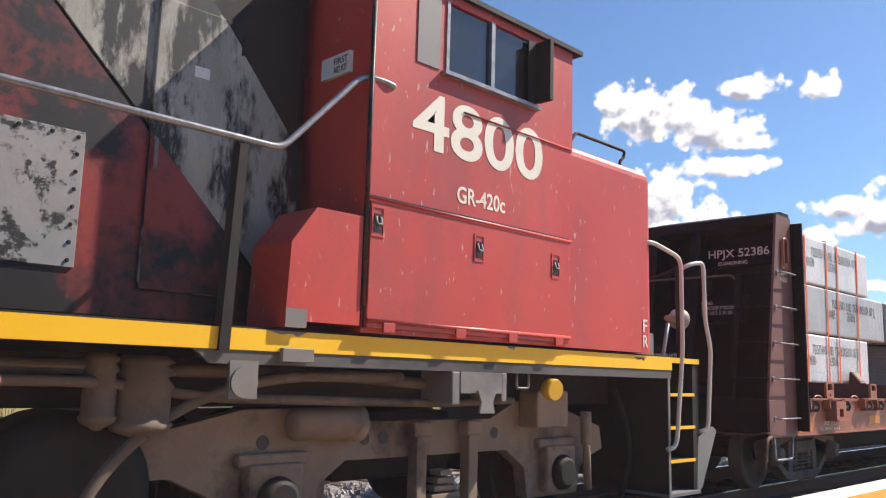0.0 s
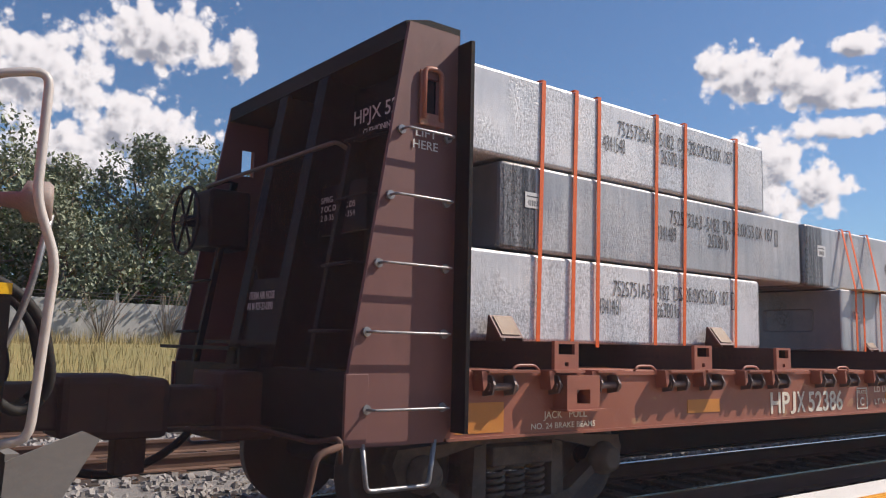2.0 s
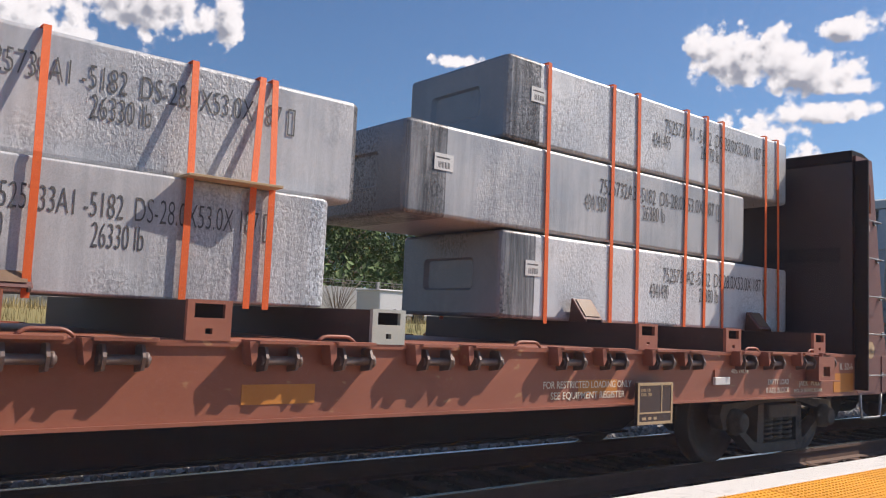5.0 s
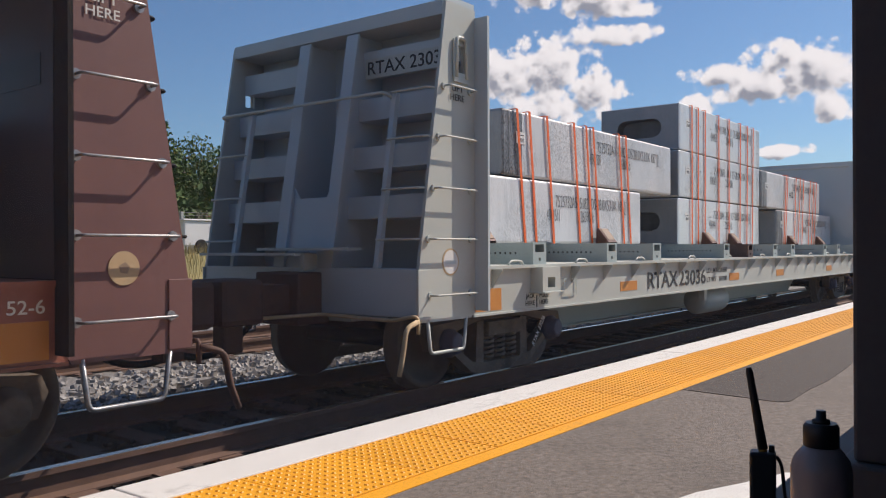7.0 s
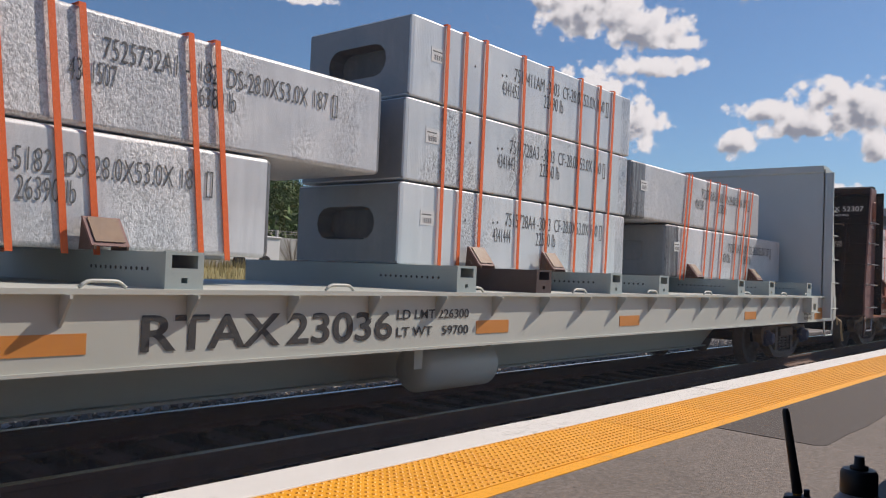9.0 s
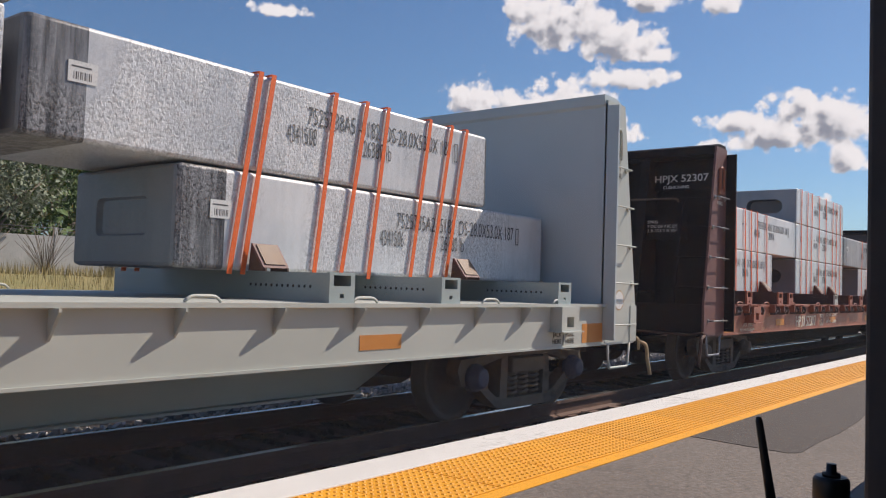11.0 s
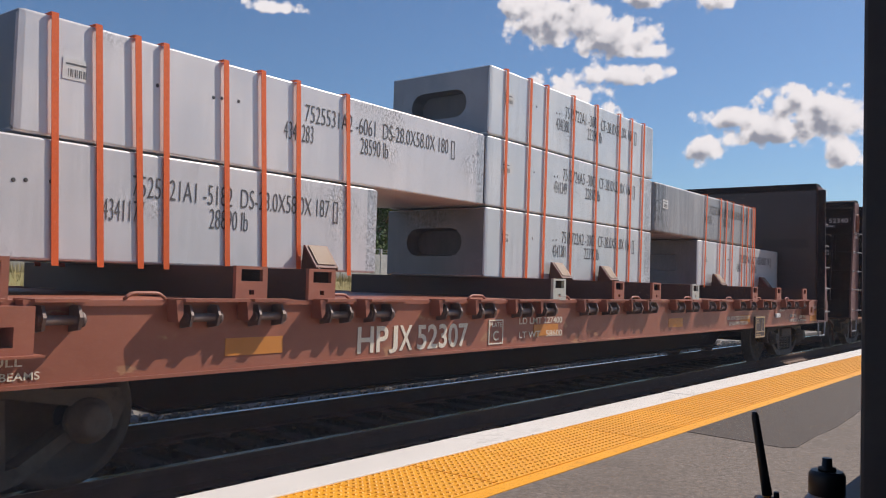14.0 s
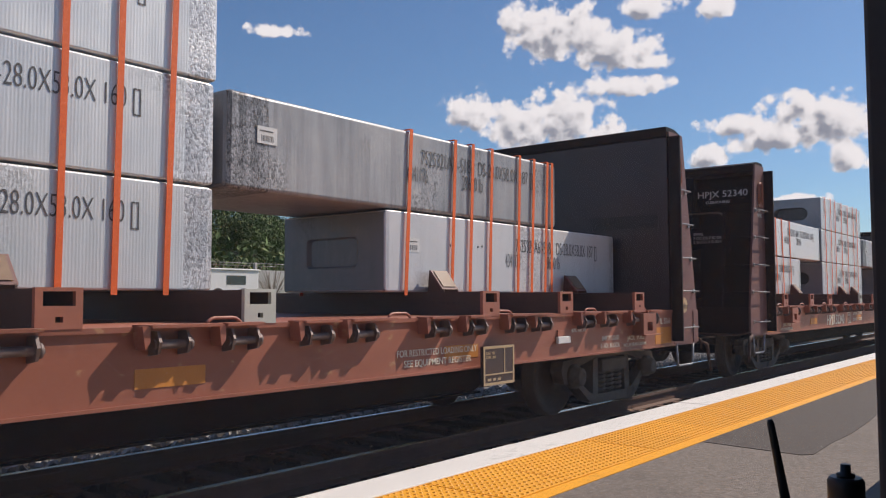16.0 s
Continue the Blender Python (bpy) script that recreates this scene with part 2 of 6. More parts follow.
RUSTED = mat("rusted_forging", (0.065, 0.032, 0.023), (0.11, 0.052, 0.034), 0.8, scale=6, bump=0.35, stain=(0.04, 0.025, 0.02))
TREAD = mat("worn_wheel_tread", (0.22, 0.16, 0.12), (0.34, 0.27, 0.21), 0.45, 0.7, scale=8, bump=0.1)
RAIL_TOP = mat("polished_rail_head", (0.55, 0.55, 0.56), (0.7, 0.7, 0.7), 0.22, 0.95, scale=5, bump=0.03, stretch=(0.1, 1, 1))
RAIL_RUST = mat("rusty_rail_web", (0.10, 0.055, 0.038), (0.16, 0.09, 0.065), 0.8, scale=5, bump=0.2)
TIE = mat("weathered_tie_wood", (0.040, 0.027, 0.019), (0.085, 0.060, 0.044), 0.9, scale=4, bump=0.5, rand=0.3, stretch=(6, 1, 6))
STRAP = mat("orange_woven_strap", (0.86, 0.15, 0.025), (0.78, 0.12, 0.02), 0.6, scale=30, fine=300, bump=0.1)
TAG = mat("white_paper_label", (0.75, 0.75, 0.74), (0.66, 0.66, 0.65), 0.6, scale=30, bump=0)
CHOCK_TAN = mat("rubbed_tan_steel", (0.15, 0.085, 0.05), (0.24, 0.145, 0.085), 0.6, scale=8, bump=0.1, stain=(0.14, 0.07, 0.04))
WOOD = mat("softwood_dunnage", (0.45, 0.32, 0.18), (0.55, 0.40, 0.24), 0.75, scale=5, bump=0.2, stretch=(1, 8, 8))
GLASS_DARK = mat("tinted_cab_glass", (0.015, 0.02, 0.025), (0.02, 0.025, 0.03), 0.06, scale=2, bump=0, spec=1.0)
LENS = mat("amber_lens", (0.75, 0.42, 0.03), (0.82, 0.48, 0.05), 0.35, scale=8, bump=0)
PINK = mat("faded_pink_knob", (0.62, 0.22, 0.22), (0.68, 0.27, 0.26), 0.5, scale=8, bump=0)


def aluminium(name, a, b, crust=0.5, streak=0.3, lines=0.0, rough=0.45, metal=0.2, pits=0.55):
    """Cast aluminium skin: dull frost, streaks drawn upright, fine draw lines, and patches of wrinkled crust, differing from ingot to ingot."""
    m = bpy.data.materials.new(name)
    m.use_nodes = True
    nt = m.node_tree
    N, L = nt.nodes.new, nt.links.new
    bs = nt.nodes["Principled BSDF"]
    tc, info, off = N("ShaderNodeTexCoord"), N("ShaderNodeObjectInfo"), N("ShaderNodeVectorMath")
    off.operation = "MULTIPLY_ADD"
    L(info.outputs["Random"], off.inputs[0])
    off.inputs[1].default_value = (37.0, 11.0, 23.0)
    L(tc.outputs["Object"], off.inputs[2])

    def tex(s, stretch=(1, 1, 1), detail=4, rough_=0.6, warp=0.0):
        mp, n = N("ShaderNodeMapping"), N("ShaderNodeTexNoise")
        mp.inputs["Scale"].default_value = stretch
        L(off.outputs[0], mp.inputs[0]), L(mp.outputs[0], n.inputs["Vector"])
        n.inputs["Scale"].default_value, n.inputs["Detail"].default_value, n.inputs["Roughness"].default_value, n.inputs["Distortion"].default_value = s, detail, rough_, warp
        return n.outputs[0]

    def op(kind, u, v):
        n = N("ShaderNodeMath")
        n.operation = kind
        for i, w in enumerate((u, v)):
            if isinstance(w, (int, float)):
                n.inputs[i].default_value = w
            else:
                L(w, n.inputs[i])
        return n.outputs[0]

    def ramp(v, lo, hi, to0=0.0, to1=1.0):
        n = N("ShaderNodeMapRange")
        n.interpolation_type = "SMOOTHSTEP"
        for key, w in (("From Min", lo), ("From Max", hi), ("To Min", to0), ("To Max", to1)):
            n.inputs[key].default_value = w
        L(v, n.inputs["Value"])
        return n.outputs[0]

    frost, drawn = tex(1.4, (1, 1, 1), 6, 0.65), tex(1.0, (16, 16, 0.9), 4, 0.65)
    wrinkle = tex(50.0, (1, 1, 0.8), 3, 0.55, 0.6)
    patch = ramp(tex(1.1, (1, 1, 0.7), 3, 0.5), 0.56 - 0.26 * crust, 0.68 - 0.26 * crust)
    grain = tex(160.0, (1, 1, 1), 2, 0.5)
    blend = op("ADD", op("MULTIPLY", ramp(frost, 0.3, 0.7), 1.0 - streak), op("MULTIPLY", ramp(drawn, 0.3, 0.7), streak))
    col = N("ShaderNodeMix")
    col.data_type = "RGBA"
    col.inputs["A"].default_value, col.inputs["B"].default_value = (*a, 1), (*b, 1)
    L(blend, col.inputs["Factor"])
    shade = op("ADD", op("MULTIPLY", op("MULTIPLY", ramp(wrinkle, 0.32, 0.60, -1.0, 0.25), patch), pits), 1.0)
    shade = op("MULTIPLY", shade, ramp(grain, 0.25, 0.75, 0.84, 1.16))
    shade = op("MULTIPLY", shade, ramp(info.outputs["Random"], 0.0, 1.0, 0.92, 1.08))
    hsv = N("ShaderNodeHueSaturation")
    L(shade, hsv.inputs["Value"]), L(col.outputs["Result"], hsv.inputs["Color"]), L(hsv.outputs[0], bs.inputs["Base Color"])
    L(ramp(frost, 0.3, 0.7, rough - 0.1, rough + 0.12), bs.inputs["Roughness"])
    bs.inputs["Metallic"].default_value = metal
    height = op("ADD", op("MULTIPLY", op("MULTIPLY", wrinkle, patch), 1.0), op("MULTIPLY", drawn, 0.25))
    if lines:
        wave, mp = N("ShaderNodeTexWave"), N("ShaderNodeMapping")
        L(off.outputs[0], mp.inputs[0]), L(mp.outputs[0], wave.inputs["Vector"])
        wave.inputs["Scale"].default_value, wave.inputs["Distortion"].default_value, wave.inputs["Detail"].default_value = 14.0, 1.2, 2.0
        height = op("ADD", height, op("MULTIPLY", wave.outputs["Fac"], lines))
    bp = N("ShaderNodeBump")
    bp.inputs["Strength"].default_value, bp.inputs["Distance"].default_value = 0.9, 0.007
    L(height, bp.inputs["Height"]), L(bp.outputs[0], bs.inputs["Normal"])
    return m


ALU_ROUGH = aluminium("crusted_cast_aluminium", (0.55, 0.555, 0.57), (0.76, 0.76, 0.77), 0.55, 0.35, pits=0.34)
ALU_MID = aluminium("grey_cast_aluminium", (0.36, 0.37, 0.39), (0.58, 0.585, 0.60), 0.25, 0.45, pits=0.25)
ALU_DRAWN = aluminium("vertically_drawn_aluminium", (0.60, 0.63, 0.645), (0.74, 0.77, 0.785), 0.0, 0.6, lines=0.07, rough=0.4)
ALU_PLAIN = aluminium("smooth_pale_aluminium", (0.66, 0.65, 0.66), (0.78, 0.77, 0.78), 0.0, 0.5, rough=0.4)
ALU_CRINKLE = aluminium("crinkled_aluminium_edge", (0.42, 0.43, 0.45), (0.80, 0.80, 0.81), 2.5, 0.3, rough=0.35, metal=0.35, pits=0.5)
# Smooth ingot ends, darkened in colour for the shade they lie in.
ALU_END_SHADED = aluminium("shade_darkened_aluminium_end", (0.19, 0.205, 0.23), (0.29, 0.31, 0.34), 0.1, 0.2)
ALU_BUTT = aluminium("dark_wrinkled_aluminium_skin", (0.05, 0.05, 0.055), (0.30, 0.30, 0.31), 0.7, 0.95, rough=0.4, pits=0.7)
ALU_DULL = aluminium("dull_grey_aluminium", (0.24, 0.245, 0.255), (0.40, 0.405, 0.42), 0.1, 0.6, rough=0.5)
# Darkest aluminium, for the oval recesses and the punch marks.
ALU_DARK = aluminium("dark_casting_recess", (0.05, 0.052, 0.056), (0.12, 0.125, 0.13), 0.2, 0.3, rough=0.6, metal=0.1)
CONCRETE = mat("white_platform_edge", (0.62, 0.60, 0.57), (0.72, 0.70, 0.67), 0.8, scale=3, fine=80, bump=0.2, stain=(0.36, 0.35, 0.33), stain_at=(0.60, 0.72), stain_scale=3)
TACTILE = mat("yellow_tactile_plastic", (0.80, 0.33, 0.008), (0.88, 0.39, 0.012), 0.55, scale=2, bump=0.1, stain=(0.55, 0.26, 0.03), stain_at=(0.60, 0.74), stain_scale=2.2, rand=0.05)
ASPHALT = mat("grey_platform_asphalt", (0.095, 0.078, 0.066), (0.27, 0.228, 0.195), 0.95, scale=30, fine=240, bump=1.0, lift=0.006, stain=(0.105, 0.088, 0.076), stain_at=(0.45, 0.8), stain_scale=0.9)
ASPHALT_DARK = mat("dark_platform_asphalt", (0.048, 0.039, 0.034), (0.115, 0.095, 0.083), 0.95, scale=30, fine=240, bump=0.9, lift=0.005)
GRAVEL = mat("grey_ballast", (0.16, 0.15, 0.14), (0.34, 0.325, 0.31), 0.95, scale=14, fine=60, bump=1.0, lift=0.03, stain=(0.10, 0.08, 0.065), stain_at=(0.5, 0.75), stain_scale=0.5)
# Darker brown ballast and stones for the strip along the near track.
BALLAST_DARK = mat("dark_brown_ballast", (0.020, 0.014, 0.010), (0.058, 0.042, 0.031), 0.95, scale=14, fine=60, bump=1.0, lift=0.03, stain=(0.018, 0.015, 0.013), stain_at=(0.4, 0.65), stain_scale=0.8)
STONE_DARK = mat("dark_brown_stone", (0.026, 0.019, 0.014), (0.070, 0.052, 0.040), 0.95, scale=20, bump=0.4, island=True)
STONE = mat("ballast_stone", (0.24, 0.225, 0.215), (0.36, 0.345, 0.33), 0.95, scale=20, bump=0.4, island=True)
GRASS_SOIL = mat("dry_grass_ground", (0.30, 0.235, 0.10), (0.24, 0.22, 0.085), 0.95, scale=0.6, fine=30, bump=0.6, lift=0.03, stain=(0.12, 0.14, 0.04), stain_scale=0.3)
GRASS = mat("dry_grass_blades", (0.40, 0.31, 0.15), (0.33, 0.28, 0.13), 0.9, scale=0.3, bump=0, island=True, spec=0.1)
LEAF = mat("tree_leaf", (0.068, 0.115, 0.034), (0.12, 0.175, 0.06), 0.7, scale=0.5, bump=0, island=True, spec=0.25)
LEAF_PALE = mat("silvery_tree_leaf", (0.17, 0.205, 0.135), (0.27, 0.30, 0.21), 0.7, scale=0.5, bump=0, island=True, spec=0.25)
BARK = mat("tree_bark", (0.10, 0.08, 0.065), (0.17, 0.14, 0.115), 0.95, scale=5, bump=0.6, stretch=(1, 1, 0.2))
FENCE_MAT = mat("pale_wall_concrete", (0.42, 0.42, 0.41), (0.52, 0.52, 0.51), 0.9, scale=1, bump=0.2, stain=(0.28, 0.29, 0.27), stain_at=(0.5, 0.7), stain_scale=0.7)
TWIG = mat("bare_brush_twigs", (0.12, 0.095, 0.075), (0.20, 0.165, 0.13), 0.95, scale=4, bump=0)
WHITE_BODY = mat("white_painted_steel", (0.72, 0.72, 0.72), (0.8, 0.8, 0.8), 0.4, scale=2, bump=0.02)
CABIN = mat("dark_cabin_trim", (0.085, 0.080, 0.082), (0.11, 0.105, 0.105), 0.6, scale=8, bump=0.1)
LEDGE = mat("grey_ledge_plastic", (0.10, 0.095, 0.09), (0.14, 0.13, 0.125), 0.6, scale=10, bump=0.1)
PLASTIC = mat("black_plastic", (0.012, 0.012, 0.013), (0.02, 0.02, 0.022), 0.4, scale=20, bump=0.03)
BOTTLE = mat("smoky_translucent_plastic", (0.30, 0.26, 0.25), (0.36, 0.31, 0.30), 0.22, scale=6, bump=0.02)
BRASS = mat("brass_fitting", (0.55, 0.36, 0.12), (0.6, 0.4, 0.15), 0.35, 0.9, scale=8, bump=0)


def veiled_glass():
    """A clean pane with a thin added film whose scattered light lifts the darks."""
    m = bpy.data.materials.new("veiled_window_glass")
    m.use_nodes = True
    nt = m.node_tree
    nt.nodes.clear()
    N, L = nt.nodes.new, nt.links.new
    out, mix, clear, dust = N("ShaderNodeOutputMaterial"), N("ShaderNodeMixShader"), N("ShaderNodeBsdfTransparent"), N("ShaderNodeBsdfTranslucent")
    # tint and share of the added veil
    dust.inputs[0].default_value = (0.86, 0.83, 0.81, 1)
    mix.inputs[0].default_value = 0.028
    L(clear.outputs[0], mix.inputs[1]), L(dust.outputs[0], mix.inputs[2]), L(mix.outputs[0], out.inputs[0])
    return m


PANE = veiled_glass()


# ---- mesh helpers ----
def box(bm, x0, x1, y0, y1, z0, z1, bevel=0.0):
    v = [bm.verts.new((x, y, z)) for x in (x0, x1) for y in (y0, y1) for z in (z0, z1)]
    faces = [bm.faces.new([v[i] for i in q]) for q in ((0, 1, 3, 2), (4, 6, 7, 5), (0, 4, 5, 1), (2, 3, 7, 6), (0, 2, 6, 4), (1, 5, 7, 3))]
    if bevel:
        bmesh.ops.bevel(bm, geom=list({e for f in faces for e in f.edges}), offset=bevel, segments=2, affect="EDGES", profile=0.5)
    return v


def prism(bm, pts, axis, a, b):
    """The outline pts, in the plane across the axis, drawn out from a to b. y: pts are (x, z); x: (y, z); z: (x, y)."""
    def place(p, d):
        return {"y": (p[0], d, p[1]), "x": (d, p[0], p[1]), "z": (p[0], p[1], d)}[axis]
    lo, hi = [bm.verts.new(place(p, a)) for p in pts], [bm.verts.new(place(p, b)) for p in pts]
    n = len(pts)
    bm.faces.new(lo), bm.faces.new(hi[::-1])
    for i in range(n):
        bm.faces.new((lo[i], hi[i], hi[(i + 1) % n], lo[(i + 1) % n]))


def tube(bm, pts, r, seg=8, cap=True):
    """A round bar along pts."""
    pts = [Vector(p) for p in pts]
    rings, up = [], None
    for i, p in enumerate(pts):
        d = (pts[min(i + 1, len(pts) - 1)] - pts[max(i - 1, 0)]).normalized()
        if up is None:
            up = d.orthogonal().normalized()
        side = d.cross(up)
        side = side.normalized() if side.length > 1e-4 else d.orthogonal().normalized()
        up = side.cross(d).normalized()
        rings.append([bm.verts.new(p + (side * math.cos(a) + up * math.sin(a)) * r) for a in (2 * math.pi * k / seg for k in range(seg))])
    for a, b in zip(rings, rings[1:]):
        for k in range(seg):
            bm.faces.new((a[k], b[k], b[(k + 1) % seg], a[(k + 1) % seg])).smooth = True
    if cap:
        bm.faces.new(rings[0]), bm.faces.new(rings[-1][::-1])


def bent(pts, r=0.08, n=4):
    """pts with its corners rounded."""
    pts = [Vector(p) for p in pts]
    out = [pts[0]]
    for a, b, c in zip(pts, pts[1:], pts[2:]):
        p, q = b + (a - b).normalized() * min(r, (a - b).length / 2), b + (c - b).normalized() * min(r, (c - b).length / 2)
        out += [p.lerp(b, k / n).lerp(b.lerp(q, k / n), k / n) for k in range(n + 1)]
    return out + [pts[-1]]


def drum(bm, p0, p1, profile, seg=24):
    """Turned about the line p0 p1: profile is rows of (share of the way, radius)."""
    p0, p1 = Vector(p0), Vector(p1)
    d = (p1 - p0).normalized()
    u = d.orthogonal().normalized()
    w = d.cross(u)
    rings = [[bm.verts.new(p0.lerp(p1, t) + (u * math.cos(a) + w * math.sin(a)) * r) for a in (2 * math.pi * k / seg for k in range(seg))] for t, r in profile]
    for a, b in zip(rings, rings[1:]):
        for k in range(seg):
            bm.faces.new((a[k], a[(k + 1) % seg], b[(k + 1) % seg], b[k])).smooth = True
    bm.faces.new(rings[0][::-1]), bm.faces.new(rings[-1])


def mesh_of(name, bm, material):
    bmesh.ops.recalc_face_normals(bm, faces=bm.faces[:])
    me = bpy.data.meshes.new(name)
    bm.to_mesh(me)
    bm.free()
    me.materials.append(material)
    return me


def part(name, bm, material, parent, label=""):
    me = bm if isinstance(bm, bpy.types.Mesh) else mesh_of(name, bm, material)
    ob = new(name, me)
    ob.parent = parent
    return tagged(ob, label)


def solid(name, bm, material, label="", category="", group="", kind="", at=None):
    ob = new(name, bm if isinstance(bm, bpy.types.Mesh) else mesh_of(name, bm, material))
    if at:
        ob.matrix_basis = at
    return tagged(ob, label, category, group, kind)


def thing(name, label, category, group="", at=None):
    ob = new(name)
    ob.empty_display_size = 0.2
    ob.matrix_basis = at or Matrix()
    return tagged(ob, label, category, group)


def B():
    return bmesh.new()


def made(fn, *args, **kw):
    bm = bmesh.new()
    fn(bm, *args, **kw)
    return bm


TEXTS = {}
BOLD = {"4800", "RTAX", "23036", "HP", "J", "X", "52386", "52307", "52340", "GR-420c", "C"}


def prepare_texts(words):
    """Meshes of words in the built-in font, one unit high, lying in the x z plane and facing -y."""
    obs = []
    for w in sorted(set(words)):
        cu = bpy.data.curves.new("writing", "FONT")
        cu.body, cu.size, cu.resolution_u, cu.extrude = w, 1.0, 5, 0.0008
        cu.offset = -0.012 if w.startswith(("75", "43", "2")) and w not in ("23036",) else 0.018 if w in BOLD else 0.008
        obs.append((w, new("writing", cu)))
    bpy.context.view_layer.update()
    deps = bpy.context.evaluated_depsgraph_get()
    for w, ob in obs:
        me = bpy.data.meshes.new_from_object(ob.evaluated_get(deps))
        me.transform(pose(0, 0, 0, 90))
        xs, zs = [v.co.x for v in me.vertices], [v.co.z for v in me.vertices]
        me.transform(Matrix.Translation((-min(xs), 0, 0)))
        TEXTS[w] = (me, max(xs) - min(xs), max(zs))
        bpy.data.objects.remove(ob)


def write(name, words, x, y, z, width, height, material, parent, turn=0):
    """Words from x to the right, with their foot at z, as wide and as high as given."""
    me, w, h = TEXTS[words]
    me = me.copy()
    me.transform(Matrix.Diagonal((width / w, 1, height / h, 1)))
    me.materials.clear()
    me.materials.append(material)
    ob = new(name, me)
    ob.parent = parent
    ob.matrix_basis = pose(x, y, z, 0, 0, turn)
    return ob


TRACK = 5.57  # the near track's centre line
MOVING = []   # (thing, its pose before the train rolls)


def rolls(ob):
    MOVING.append((ob, ob.matrix_basis.copy()))
    return ob

SET_ON_CARS = {  # the cars' first corner along the train, and their length
    "HPJX 52386": (9.55, 18.30), "RTAX 23036": (30.02, 18.28), "HPJX 52307": (50.47, 18.25), "HPJX 52340": (70.86, 18.25)}
DS53, DS58, CF = "DS-28.0X53.0X 187 []", "DS-28.0X58.0X 187 []", "CF-28.0X53.0X 160 []"
# x from, x to, tier, cast crust (True) or drawn skin, three strings of writing
INGOTS = [
    (10.57, 15.30, 2, True, "7525735A1 -5182  " + DS53, "4341548", "26370 lb"),
    (11.36, 16.06, 1, True, "7525733A3 -5182  " + DS53, "4341489", "26330 lb"),
    (10.57, 15.18, 0, True, "7525751A5 -5182  " + DS53, "4341461", "26300 lb"),
    (16.14, 20.82, 1, True, "7525738A1 -5182  " + DS53, "4341501", "26330 lb"),
    (16.66, 20.52, 0, False, "7525733A1 -5182  " + DS53, "4341480", "26330 lb"),
    (22.26, 26.86, 2, True, "7525731A1 -5182  " + DS53, "4341495", "26370 lb"),
    (21.24, 25.95, 1, True, "7525732A3 -5182  " + DS53, "4341509", "26380 lb"),
    (22.26, 26.88, 0, True, "7525731A2 -5182  " + DS53, "4341490", "26380 lb"),
    (32.32, 37.03, 1, True, "7525732A1 -5182  " + DS53, "4341507", "26380 lb"),
    (31.24, 35.89, 0, True, "7525732A5 -5182  " + DS53, "4341511", "26390 lb"),
    (37.34, 41.48, 2, False, "7519411AM -3003  " + CF, "4341452", "22490 lb"),
    (37.30, 41.44, 1, False, "7515728A3 -3003  " + CF, "4341443", "22550 lb"),
    (37.28, 41.42, 0, False, "7515728A4 -3003  " + CF, "4341444", "22550 lb"),
    (41.54, 46.25, 1, True, "7525738A5 -5182  " + DS53, "4341508", "26380 lb"),
    (42.61, 47.39, 0, True, "7525735A2 -5182  " + DS53, "4341506", "26380 lb"),
    (52.75, 57.49, 1, False, "7525531A2 -6061  " + "DS-28.0X58.0X 180 []", "4341283", "28590 lb"),
    (51.39, 55.88, 0, False, "7525321A1 -5182  " + DS58, "4341177", "28890 lb"),
    (57.53, 61.65, 2, False, "7515722A1 -3003  " + CF, "4341380", "22390 lb"),
    (57.51, 61.63, 1, False, "7515724A5 -3003  " + CF, "4341349", "22810 lb"),
    (57.51, 61.63, 0, False, "7515722A2 -3003  " + CF, "4341381", "22390 lb"),
    (61.73, 66.34, 1, True, "7525321A7 -5182  " + DS58, "4341176", "28650 lb"),
    (63.43, 67.78, 0, False, "7525321A6 -5182  " + DS58, "4341178", "28640 lb"),
    (73.12, 77.75, 1, False, "7525531A2 -6061  " + "DS-28.0X58.0X 180 []", "4341283", "28590 lb"),
    (71.76, 76.25, 0, False, "7525321A1 -5182  " + DS58, "4341177", "28890 lb"),
    (78.03, 81.91, 2, False, "7515722A1 -3003  " + CF, "4341380", "22390 lb"),
    (78.01, 81.89, 1, False, "7515724A5 -3003  " + CF, "4341349", "22810 lb"),
    (78.01, 81.89, 0, False, "7515722A2 -3003  " + CF, "4341381", "22390 lb"),
    (82.06, 86.71, 1, True, "7525321A7 -5182  " + DS58, "4341176", "28650 lb"),
    (83.78, 88.07, 0, True, "7525321A6 -5182  " + DS58, "4341178", "28640 lb"),
]
